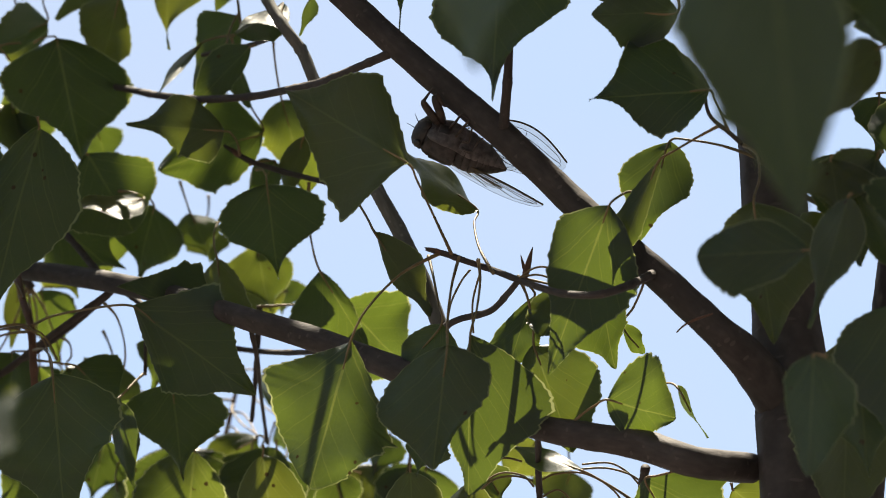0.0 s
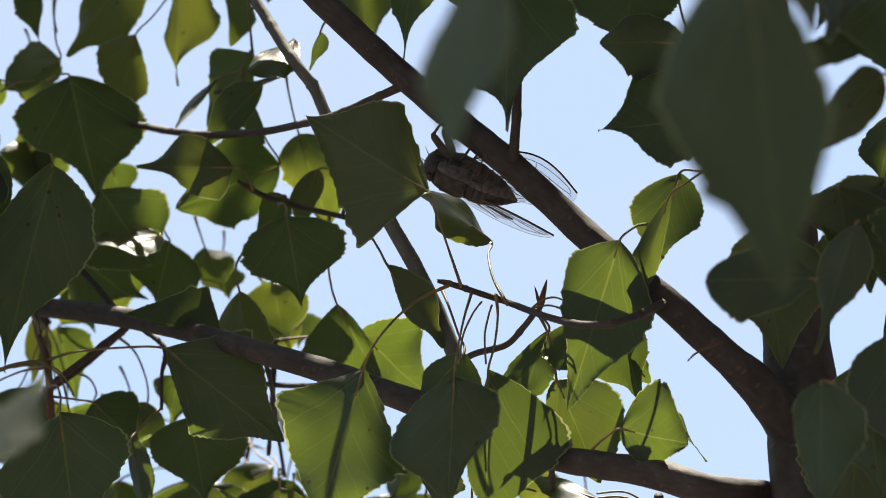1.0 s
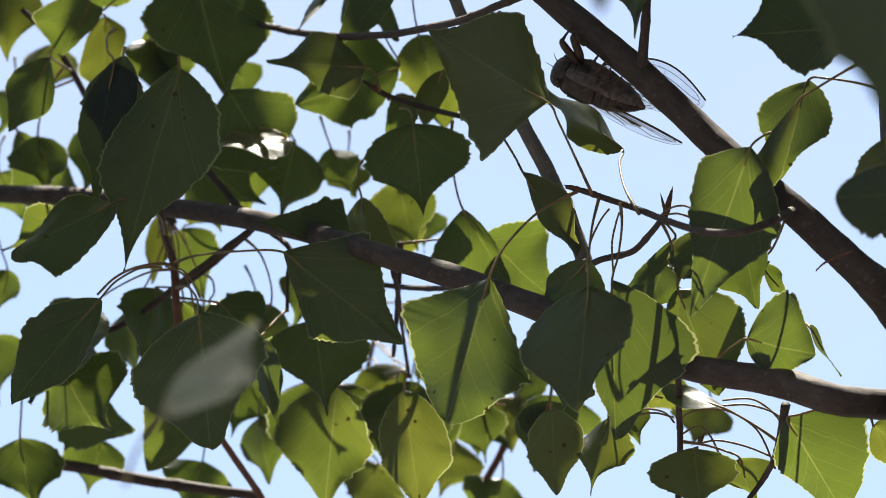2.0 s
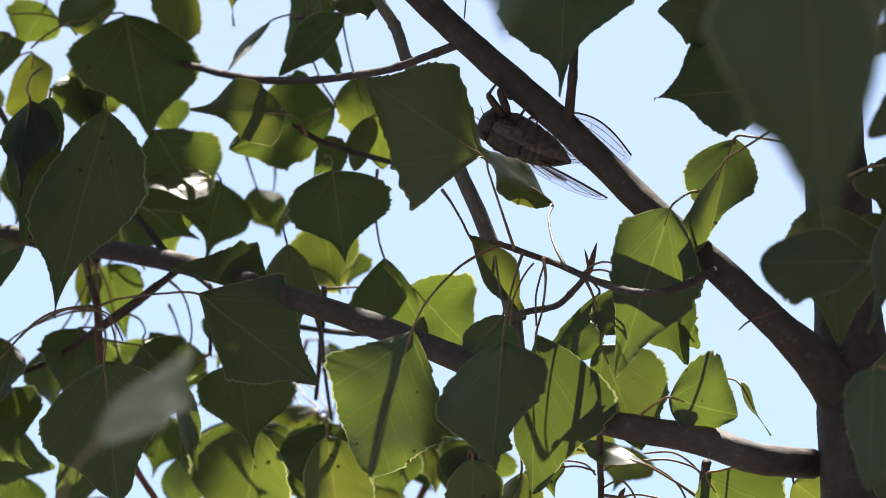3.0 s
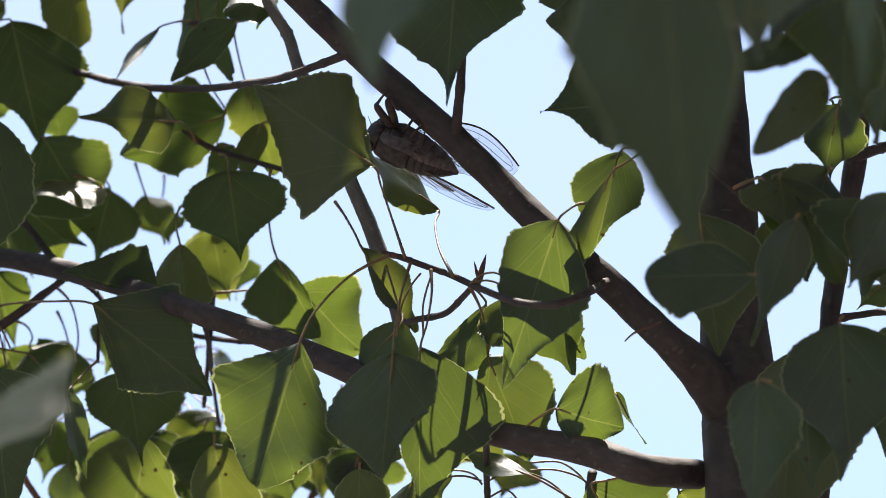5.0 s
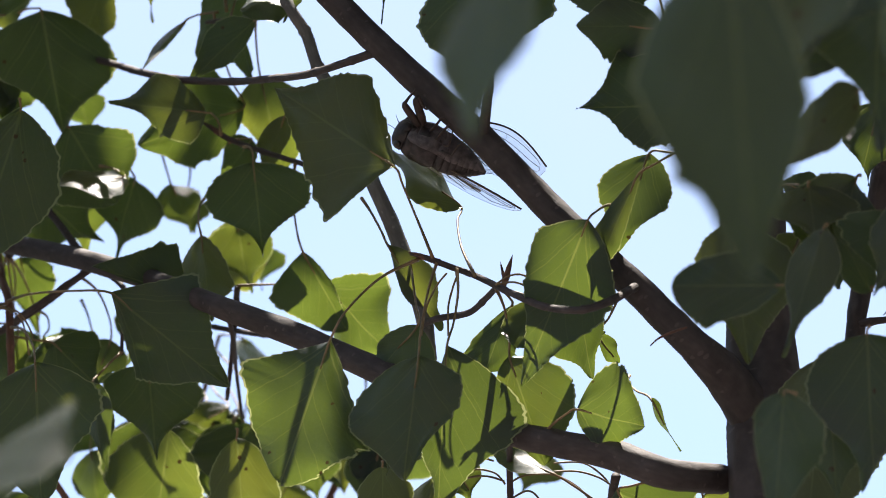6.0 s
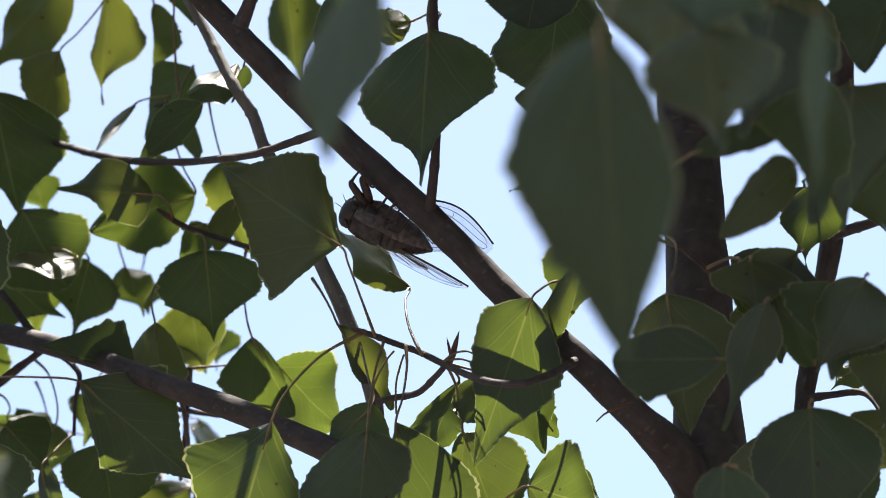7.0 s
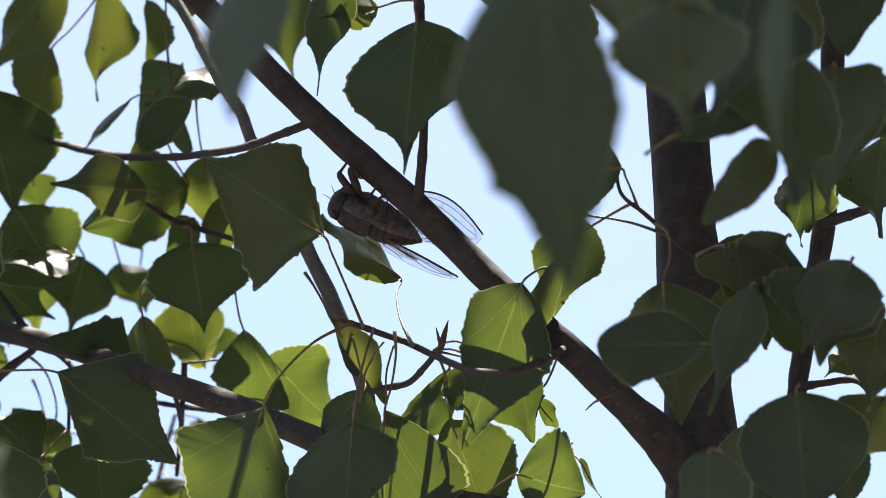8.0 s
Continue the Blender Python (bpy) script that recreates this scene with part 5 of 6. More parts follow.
leaf((0.1412, 1.2231, 2.4435), (0.1511, 1.2230, 2.4441), (0.1379, 1.2413, 2.4108), ((0.50, 0.0198), (0.44, 0.0067)), 15, 0.12, 0.1, shaded=(0.15, 0.38, 0.62, 0.85), shoulder=0.6, point=0.4)
leaf((0.1353, 1.2854, 2.3522), (0.1345, 1.2828, 2.3491), (0.1261, 1.2907, 2.3178), 0.0423, -14, 0.12, 0.1, shaded=(0.15, 0.38, 0.62, 0.85))
leaf((0.1521, 1.3156, 2.3511), (0.1523, 1.3151, 2.3492), (0.1452, 1.3181, 2.3148), 0.0335, -20, 0.12, 0.1)
leaf((0.1097, 1.3254, 2.3867), (0.1100, 1.3227, 2.3837), (0.1139, 1.3427, 2.3508), 0.0367, -30, 0.12, 0.1, shaded=(0.15, 0.38, 0.62, 0.85))
leaf((0.0906, 1.3901, 2.4171), (0.1017, 1.3584, 2.4021), (0.1057, 1.3599, 2.3958), 0.0135, -14, 0.12, 0.1)
leaf((0.1559, 1.3439, 2.3346), (0.1552, 1.3433, 2.3327), (0.1429, 1.3502, 2.3069), 0.0306, 14, 0.12, 0.1)
leaf((0.1072, 1.4065, 2.4144), (0.1047, 1.3472, 2.3766), (0.0964, 1.3544, 2.3620), 0.0174, -30, 0.12, 0.1)
leaf((0.1020, 1.3062, 2.3745), (0.1016, 1.3057, 2.3724), (0.1042, 1.3072, 2.3505), 0.0324, -14, 0.12, 0.1, shaded=(0.15, 0.38, 0.62, 0.85))
leaf((0.1244, 1.3201, 2.3401), (0.1244, 1.3196, 2.3381), (0.1067, 1.3055, 2.3645), 0.0219, 55, 0.12, 0.1)
leaf((0.1132, 1.1354, 2.3465), (0.1126, 1.1340, 2.3437), (0.1092, 1.1403, 2.2937), 0.0481, -38, 0.12, 0.1, shaded=(0.15, 0.38, 0.62, 0.85))
leaf((0.0979, 1.0999, 2.3479), (0.0977, 1.1003, 2.3469), (0.0873, 1.1142, 2.3069), 0.0414, 23, 0.12, 0.1, shaded=(0.15, 0.38, 0.62, 0.85))
leaf((0.1056, 1.2776, 2.3415), (0.1045, 1.2759, 2.3396), (0.0900, 1.2987, 2.3009), 0.0174, 30, 0.12, 0.1, shaded=(0.15, 0.38, 0.62, 0.85))
leaf((0.0422, 0.8147, 2.1730), (0.0352, 0.8071, 2.1468), (0.0414, 0.8432, 2.0809), ((0.39, 0.0236), (0.51, 0.0141)), 10, 0.12, 0.1, sway=[(0, 13.7, -9.2, 0), (0.5, 8.1, -9.9, 0), (1, 10.6, -18.8, 0), (1.5, 8.4, -5.5, 0), (1.7, 9, -5.2, 0), (2.8, 7.5, 3.5, 0), (3, 7.3, 3.3, 0), (3.5, -2.7, 2.9, 0), (4, -2.5, 4.8, 0), (4.5, 1.2, 6.1, 0), (4.7, 0.1, 5.2, 0), (5.8, 12.4, 2.1, 0), (6, 10.6, 3.0, 0), (6.5, -0.4, 1.2, 0), (7, 0.0, 0.0, 0), (7.5, 0.5, 6.5, 0), (8, -3.5, 9.8, 0)], shaded=(0.15, 0.38, 0.62, 0.85), shoulder=0.8, point=0.6, taper=0.7)
leaf((-0.0180, 0.7789, 2.1547), (-0.0172, 0.7739, 2.1407), (-0.0257, 0.7828, 2.0981), ((0.53, 0.0130), (0.39, 0.0085)), 35, 0.12, 0.1, sway=[(0, 7.9, -20.3, 0), (0.5, 5.4, -23.0, 0), (1, 4.1, -30.7, 0), (1.5, 7.5, -21.6, 0), (1.7, 7.5, -20.5, 0), (2.8, -0.4, 2.8, 0), (3, 1.6, 0.8, 0), (3.5, -3.1, 2.6, 0), (4, -1.7, 1.1, 0), (4.5, -4.8, -3.9, 0), (4.7, -5.6, -4.7, 0), (5.8, 13.8, -6.8, 0), (6, 13.2, -9.4, 0), (6.5, 7.6, -9.9, 0), (7, 0.0, 0.0, 0), (7.5, -3.2, -1.2, 0), (8, -10.6, 2.8, 0)], shaded=(0.5, 0.8), shoulder=0.8, point=0.5, taper=0.5)
leaf((-0.1585, 0.9526, 2.0573), (-0.1497, 0.9453, 2.0714), (-0.1276, 0.9440, 2.0995), ((0.51, 0.0139), (0.36, 0.0061)), -50, 0.12, 0.1, sway=[(0, -5.7, -10.9, 0), (0.5, 13.4, -5.6, 0), (1, -0.8, -0.1, 0), (1.5, 0.0, 0.0, 0), (1.7, 16.3, -8.3, 0), (2.8, 22.3, 8.3, 0), (3, 21.9, 7.8, 0), (3.5, 20.6, 17.1, 0), (4, 21.8, 15.2, 0), (4.5, 23.3, 11.7, 0), (4.7, 22.1, 12.6, 0), (5.8, 20.0, 3.9, 0), (6, 15.7, 4.0, 0), (6.5, 15.1, 6.4, 0), (7, 16.7, 8.0, 0), (7.5, 23.0, 7.7, 0), (8, 25.0, 6.4, 0)], shoulder=0.6, point=0.5, sunny=(0.3, 0.6))
leaf((0.0880, 0.8447, 2.1787), (0.0880, 0.8452, 2.1775), (0.0856, 0.8511, 2.1305), 0.0117, 60, 0.12, 0.1, shaded=(0.15, 0.38, 0.62, 0.85))
leaf((0.0646, 0.8831, 2.2172), (0.0644, 0.8836, 2.2159), (0.0614, 0.8865, 2.1976), 0.0363, -14, 0.12, 0.1, shaded=(0.15, 0.38, 0.62, 0.85))
leaf((0.0698, 0.9662, 2.2785), (0.0620, 0.9697, 2.2697), (0.0570, 0.9747, 2.2382), 0.0430, -14, 0.12, 0.1, shaded=(0.15, 0.38, 0.62, 0.85))
leaf((0.0679, 0.9488, 2.2415), (0.0675, 0.9493, 2.2403), (0.0695, 0.9662, 2.2104), 0.0355, 14, 0.12, 0.1, shaded=(0.15, 0.38, 0.62, 0.85))
leaf((0.0307, 1.2912, 2.5007), (0.0286, 1.2943, 2.4953), (0.0226, 1.3083, 2.4711), ((0.71, 0.0169), (0.39, 0.0175)), 10, 0.12, 0.05, shaded=(0.15, 0.38, 0.62, 0.85), point=0.1)
leaf((-0.2288, 1.5094, 2.5308), (-0.2296, 1.5111, 2.5278), (-0.2416, 1.5412, 2.4750), ((0.49, 0.0134), (0.28, 0.0101)), 20, 0.12, 0.05, shaded=(0.15, 0.38, 0.62, 0.85), point=0.7)
leaf((-0.1169, 1.6899, 2.4700), (-0.1169, 1.6918, 2.4667), (-0.1326, 1.7045, 2.4435), ((0.83, 0.0184), (0.19, 0.0099)), 10, 0.12, 0.05, sunny=(0.5,), point=0.1)
leaf((-0.1169, 1.6027, 2.4209), (-0.1170, 1.6048, 2.4172), (-0.1111, 1.6293, 2.3758), ((0.54, 0.0139), (0.55, 0.0168)), 10, 0.12, 0.05, point=0.5)
leaf((-0.1493, 1.6452, 2.4443), (-0.1493, 1.6467, 2.4417), (-0.1566, 1.6719, 2.3979), ((0.35, 0.0245), (0.48, 0.0169)), 10, 0.12, 0.05, sunny=(0.4,), point=0.5)
leaf((-0.0527, 1.5214, 2.3673), (-0.0527, 1.5226, 2.3653), (-0.0524, 1.5401, 2.3353), ((0.41, 0.0108), (0.30, 0.0118)), 10, 0.12, 0.05, shaded=(0.15, 0.38, 0.62, 0.85), point=0.5)
leaf((0.0722, 1.4952, 2.3442), (0.0728, 1.4965, 2.3419), (0.0954, 1.5058, 2.3282), ((0.30, 0.0100), (0.34, 0.0120)), 10, 0.12, 0.05, sunny=(0.4,), point=0.1)
leaf((-0.2323, 1.5919, 2.6860), (-0.2331, 1.5942, 2.6820), (-0.2291, 1.6117, 2.6522), ((0.50, 0.0095), (0.40, 0.0043)), 10, 0.12, 0.05, shaded=(0.15, 0.38, 0.62, 0.85), point=0.8)


GAPS += [(Vector((0.0670, 1.4436, 2.3302)), 0.024), (Vector((0.0713, 1.4438, 2.3296)), 0.024), (Vector((0.0755, 1.4440, 2.3291)), 0.024), (Vector((-0.0468, 1.3705, 2.4123)), 0.006), (Vector((-0.0497, 1.3721, 2.4084)), 0.006), (Vector((-0.0526, 1.3739, 2.4038)), 0.006), (Vector((0.0100, 1.3844, 2.3591)), 0.006), (Vector((0.0162, 1.3813, 2.3670)), 0.006), (Vector((0.0069, 1.3884, 2.3494)), 0.006)]
SHADES += [(Vector(co), 900 + k) for k, co in enumerate([(-0.0280, 1.3391, 2.4766), (-0.0233, 1.3416, 2.4706), (-0.0212, 1.3452, 2.4617), (-0.0307, 1.3407, 2.4726), (-0.0023, 1.3408, 2.4725), (-0.0060, 1.3452, 2.4616), (-0.0138, 1.3492, 2.4518), (-0.0840, 1.4867, 2.4050), (-0.1013, 1.4935, 2.4149), (-0.1194, 1.5089, 2.4302), (-0.1369, 1.5245, 2.4450), (-0.1556, 1.5487, 2.4650), (-0.1739, 1.5650, 2.4781), (-0.1938, 1.5898, 2.4968), (-0.2106, 1.6066, 2.5086), (-0.2277, 1.6232, 2.5209), (-0.2451, 1.6312, 2.5277), (-0.2642, 1.6478, 2.5402), (-0.2887, 1.6647, 2.5518), (-0.3137, 1.6815, 2.5635), (-0.0447, 1.4126, 2.4548), (-0.0360, 1.4139, 2.4518), (-0.0283, 1.4157, 2.4474), (-0.0195, 1.4180, 2.4417), (0.1433, 1.4277, 2.4976), (0.1408, 1.4429, 2.4600), (0.1363, 1.4530, 2.4351), (-0.0047, 1.4373, 2.3536), (0.0060, 1.4393, 2.3487), (0.0168, 1.4413, 2.3438)])]


# unseen crown leaves are added to shade the main branch and the stem
BRANCH_LINE = spline([(-0.0835, 1.4025, 2.5200), (-0.0338, 1.4027, 2.4662), (0.0163, 1.4032, 2.4116), (0.0654, 1.4158, 2.3669), (0.0909, 1.4456, 2.3465)], [0] * 5, 5)
STEM_LINE = spline([(0.0780, 1.4291, 2.6544), (0.0894, 1.4405, 2.4660), (0.0944, 1.4476, 2.3548), (0.0933, 1.4484, 2.2863)], [0] * 4, 4)
GAPS += [(Vector((0.004 + 0.009 * k, 1.4385, 2.334 - 0.0015 * k)), 0.020) for k in range(9)]     # crown leaves left out so that the sun falls on the lower branch
SHADES += [(co, 1000 + k) for k, (co, r) in enumerate(BRANCH_LINE + STEM_LINE)]


def crown():
    """The unseen rest of the crown, round what the lens takes in and over the place where it is held, added to shade
    the leaves below.
    """
    rnd = random.Random(5)
    bm = bmesh.new()
    spots = np.array([tuple(g) for g, r in GAPS])
    reach = np.array([r for g, r in GAPS])
    ray = np.array(TO_SUN)
    for k in range(CROWN_COUNT):
        way = Vector((rnd.gauss(0, 1), rnd.gauss(0, 1), rnd.gauss(0, 1))).normalized()
        p = way * rnd.random() ** (1 / 3) * (1.08 + 0.55 * noise.noise(way * 2.1 + Vector((7, 3, 1))))
        slim = 1.0 - 0.42 * max(0.0, p.z)
        p = Vector((0.2 + p.x * 1.1 * slim, 1.6 + p.y * 1.15 * slim, 3.05 + p.z * (1.35 if p.z > 0 else 1.0)))
        if noise.noise(p * 3.1) < -0.3:
            continue
        flat = math.hypot(p.x, p.y)
        rise, side = math.degrees(math.atan2(p.z - 1.6, flat)), abs(math.degrees(math.atan2(p.x, p.y)))
        size = rnd.uniform(0.04, 0.06)
        way = Vector((rnd.uniform(-0.6, 0.6), rnd.uniform(-0.6, 0.6), -1)).normalized()
        turn = rnd.uniform(-80, 80)
        if (22 < rise < 38.5 and side < 13) or (p - Vector((0, 0, 1.6))).length < 0.6 or p.z < (2.15 if side < 16 else 1.85) or p.y < 0.4:
            continue
        mid = np.array(p + way * size * 0.5) - spots
        off = np.linalg.norm(mid - (mid @ ray)[:, None] * ray, axis=1)
        if (off < reach + 0.03).any():
            continue
        blade(bm, p, p + way * size, ((0.28, size / 2), (0.28, size / 2)), turn, 0.25, 0.1, 0.0, 8, 1, k + 1000)
    # extra unseen leaves, set between the sun and each spot to be shaded
    for spot, seed in SHADES:
        rnd = random.Random(int(seed * 310))
        for k in range(8):
            p = spot + TO_SUN * rnd.uniform(0.5, 1.5) + Vector((rnd.uniform(-0.02, 0.02), rnd.uniform(-0.01, 0.01), 0))
            mid = np.array(p) - spots
            if (np.linalg.norm(mid - (mid @ ray)[:, None] * ray, axis=1) < reach + 0.010).any():
                continue
            if math.degrees(math.atan2(p.z - 1.6, math.hypot(p.x, p.y))) < 38.5:
                continue
            # broad side to the sun, so that each leaf blocks its rays
            way = Vector((rnd.uniform(-1, 1), rnd.uniform(-1, 1), -0.35)).normalized()
            face, up = (d - way * d.dot(way) for d in (VIEWER, TO_SUN))
            turn = math.degrees(math.atan2(way.dot(face.cross(up)), face.dot(up)))
            size = rnd.uniform(0.034, 0.046)
            blade(bm, p - way * size * 0.4, p + way * size * 0.6, ((0.28, size / 2), (0.28, size / 2)), turn + rnd.uniform(-15, 15), 0.2, 0.1, 0.0, 8, 1, k + int(seed * 10))
    for vert in bm.verts:
        vert.co -= ROOT
    tagged(part("crown", bm, LEAF, tree, "unseen poplar crown leaves added to shade what hangs below"), kind="stuff")


CROWN_COUNT = 19000
crown()


# ---- cicada ----
def cicada():
    """A cicada clinging below the branch, belly towards it; lengths in millimetres along
    three axes: right, up across the branch, and out from it."""
    MM = 0.00107
    right, up = Vector((0.9999, 0.0072, 0.0108)), Vector((-0.0058, -0.4960, 0.8683))
    out = right.cross(up)
    home = Matrix.Translation((-0.0311, 1.4153, 2.4482)) @ Matrix((right, up, out)).transposed().to_4x4()
    bug = tagged(new("cicada"), "brown and grey cicada clinging under the branch", "insect")
    bug.matrix_world = home
    # body axes: tail, flank, belly
    tail = Vector((0.905, -0.425, 0.0))
    belly = Vector((0.255, 0.543, 0.8))
    flank = belly.cross(tail)
    body = Matrix((tail, flank, belly)).transposed()

    def lump(name, rings, material, label="", ridges=0.0, parent=None, sides=22):
        """Rings of x, half width, half height, height of the centre."""
        b = bmesh.new()
        made = []
        for x, w, h, z in rings:
            ring = []
            for k in range(sides):
                a = 2 * math.pi * k / sides
                n = 1 + ridges * noise.noise(Vector((x * 0.8, math.cos(a) * 2, math.sin(a) * 2)))
                ring.append(b.verts.new(body @ Vector((x, w * n * math.cos(a), z + h * n * math.sin(a))) * MM))
            made.append(ring)
        for p, q in zip(made, made[1:]):
            for k in range(sides):
                b.faces.new((p[k], p[(k + 1) % sides], q[(k + 1) % sides], q[k]))
        b.faces.new(reversed(made[0]))
        b.faces.new(made[-1])
        return part(name, b, material, parent or bug, label)

    lump("head", [(-17.6, 1.5, 1.2, 0), (-17.2, 3.6, 2.8, 0), (-16.2, 5.2, 4.2, 0), (-14.8, 6.0, 5.0, 0), (-13.0, 6.2, 5.4, 0), (-12.4, 5.6, 5.0, 0)], SHELL, "dark brown head", 0.08)
    lump("face_plate", [(-17.0, 0.8, 0.5, 2.2), (-16.0, 2.2, 1.2, 3.4), (-14.5, 2.6, 1.4, 4.2), (-13.0, 2.2, 1.2, 4.6), (-12.0, 1.4, 0.6, 4.6)], SHELL, "ridged dark face plate", 0.1)
    lump("thorax", [(-12.6, 5.8, 5.0, 0), (-11.5, 6.8, 5.8, 0), (-9.5, 7.2, 6.4, 0), (-9.2, 6.9, 6.2, 0), (-8.8, 7.4, 6.8, 0), (-6, 7.9, 7.2, 0),
                    (-3, 7.8, 7.0, 0), (-0.5, 7.2, 6.4, 0), (0.5, 6.4, 5.8, 0)], SHELL, "mottled brown thorax", 0.09)
    lump("breast_plate", [(-12.4, 3.6, 0.8, 4.2), (-10.5, 5.2, 1.4, 4.7), (-6, 6.2, 1.7, 5.4), (-2.5, 6.0, 1.7, 5.4), (1.5, 5.6, 1.2, 4.8)], BELLY, "grey-white breast plate", 0.16)
    for sgn in (1, -1):
        lump("sound_plate", [(-1.5, 0.8, 0.25, 5.9), (0, 2.2, 0.5, 6.1), (2.5, 2.7, 0.55, 6.0), (4.5, 2.2, 0.45, 5.7), (5.6, 0.6, 0.2, 5.5)], BELLY, "", 0.05).location = body @ Vector((0, sgn * 2.6, -0.3)) * MM
        e = lump("eye", [(-1.5, 0.3, 0.3, 0), (-1.2, 1.0, 1.0, 0), (-0.5, 1.5, 1.5, 0), (0.3, 1.6, 1.6, 0), (1.0, 1.2, 1.2, 0), (1.4, 0.4, 0.4, 0)], EYE_M, "dark bulging eye")
        e.location = body @ Vector((-14.4, sgn * 5.8, 0.6)) * MM
    # abdomen: overlapping segments, darker behind each rim
    widths = [(0.0, 6.6, 6.0), (3.0, 6.9, 6.1), (5.6, 6.7, 5.9), (8.0, 6.2, 5.5), (10.2, 5.5, 4.9), (12.2, 4.6, 4.2), (14.0, 3.6, 3.4), (15.8, 2.5, 2.5), (18.4, 0.6, 0.7)]
    for (x, w, h), (x2, w2, h2) in zip(widths, widths[1:]):
        lump("abdomen_segment", [(x, w * 0.93, h * 0.93, 0), (x + 0.2, w, h, 0), ((x + x2) / 2, (w + w2) / 2 * 1.02, (h + h2) / 2 * 1.02, 0), (x2 + 0.15, w2 * 1.03, h2 * 1.03, 0), (x2 + 0.3, w2 * 0.9, h2 * 0.9, 0)], SHELL, "", 0.06)

    plates = []
    for (x, w, h), (x2, w2, h2) in zip(widths, widths[1:]):
        for t, k in ((0.0, 0.95), (0.12, 1.0), (0.9, 1.02)):
            ww, hh = w + (w2 - w) * t, h + (h2 - h) * t
            plates.append((x + (x2 - x) * t, ww * 0.8 * k, hh * 0.42 * k, hh * 0.64))
    lump("belly", plates, BELLY, "pale brown ringed belly", 0.05)

    # legs: joints as right, up, out in millimetres
    def leg(points, radii):
        b = bmesh.new()
        tube(b, spline([Vector(p) * MM for p in points], [r * MM for r in radii], 5), 8, 0.12, 2.0)
        return part("leg", b, LEGS, bug, "jointed brown leg")

    leg([(-7, 9.0, 5), (-9, 11.5, 7), (-12.0, 15.8, 8.5), (-11.6, 17.6, 8.7), (-9.0, 21.0, 9.5), (-8.3, 21.6, 9.6)], [1.1, 1.5, 1.25, 0.55, 0.36, 0.26])
    leg([(-5.5, 9.5, 4), (-6.2, 12.0, 7), (-7.8, 17.0, 9.5), (-7.2, 18.3, 9.8), (-5.0, 15.0, 10.5), (-3.5, 15.0, 10.8)], [1.2, 1.6, 1.5, 1.0, 0.45, 0.3])
    leg([(-3.0, 7.0, 6), (-1.0, 9.0, 9.5), (1.2, 11.6, 11), (3.0, 10.6, 11.5), (4.6, 8.6, 12)], [0.55, 0.5, 0.42, 0.3, 0.2])
    leg([(-1.0, 4.0, 8), (1.5, 6.8, 10), (4.4, 9.8, 11.5), (5.6, 8.6, 12), (6.4, 7.4, 12)], [0.55, 0.5, 0.4, 0.3, 0.2])
    leg([(1.5, 2.0, 8), (3.6, 2.0, 9.6), (5.0, 6.8, 11), (6.4, 6.6, 11.8)], [0.5, 0.42, 0.32, 0.2])
    leg([(1.0, 0.0, 8), (4.4, -1.6, 9.2), (6.8, 1.6, 10), (9.2, 3.4, 11)], [0.5, 0.42, 0.32, 0.2])
    for sgn in (0, 1):
        b = bmesh.new()
        tube(b, spline([Vector((-13.5 - sgn, 8.6 - sgn * 2.4, 1.5)) * MM, Vector((-14.6 - sgn * 1.6, 10.5 - sgn * 2.4, 2)) * MM, Vector((-15.4 - sgn * 3, 12.8 - sgn * 3.4, 2.2)) * MM], [0.00025, 0.00016, 0.00007], 4), 6)
        part("antenna", b, LEGS, bug)

    # wings, held like a roof beyond the tail
    def wing(root, end, breadth, lie, bulge):
        root, end = Vector(root), Vector(end)
        axis = (end - root).normalized()
        wide = Vector(lie)
        wide = (wide - axis * wide.dot(axis)).normalized()
        up_ = axis.cross(wide)
        span = (end - root).length

        def at(s, c):
            back = -breadth * max(0.0, math.sin(math.pi * (s * 0.955 + 0.04))) ** 0.55 * (0.7 + 0.3 * s)
            bow = Vector(bulge) * math.sin(math.pi * s) * (1 - c * 0.5)
            return body @ (root + axis * span * s - wide * back * c + bow + up_ * 0.5 * math.sin(math.pi * c) * math.sin(math.pi * s)) * MM

        b = bmesh.new()
        rows = [[b.verts.new(at(i / 20, j / 6)) for j in range(7)] for i in range(21)]
        for i in range(20):
            for j in range(6):
                b.faces.new((rows[i][j], rows[i][j + 1], rows[i + 1][j + 1], rows[i + 1][j]))
        w = part("wing", b, WING, bug, "clear veined wing")
        lines = [([(k / 24, 0.0) for k in range(25)], 0.36), ([(k / 24, 1.0) for k in range(25)], 0.06)]
        # long veins fan out from the root and end in loops short of the rim
        for c0, s0, s1, c1 in ((0.08, 0.04, 0.90, 0.16), (0.12, 0.10, 0.93, 0.40), (0.2, 0.30, 0.92, 0.64), (0.15, 0.05, 0.74, 0.80), (0.4, 0.05, 0.5, 0.9)):
            lines.append(([(s0 + (s1 - s0) * k / 12, c0 + (c1 - c0) * (k / 12) ** 1.5) for k in range(13)], 0.11))
        for s0, c0, s1, c1 in ((0.90, 0.16, 0.93, 0.40), (0.93, 0.40, 0.92, 0.64), (0.92, 0.64, 0.74, 0.80), (0.58, 0.14, 0.54, 0.30), (0.72, 0.28, 0.68, 0.44), (0.56, 0.42, 0.52, 0.58)):
            lines.append(([(s0 + (s1 - s0) * k / 6 + 0.025 * math.sin(math.pi * k / 6), c0 + (c1 - c0) * k / 6) for k in range(7)], 0.09))
        for pts, r in lines:
            b = bmesh.new()
            tube(b, [(at(s, c), r * MM) for s, c in pts], 5)
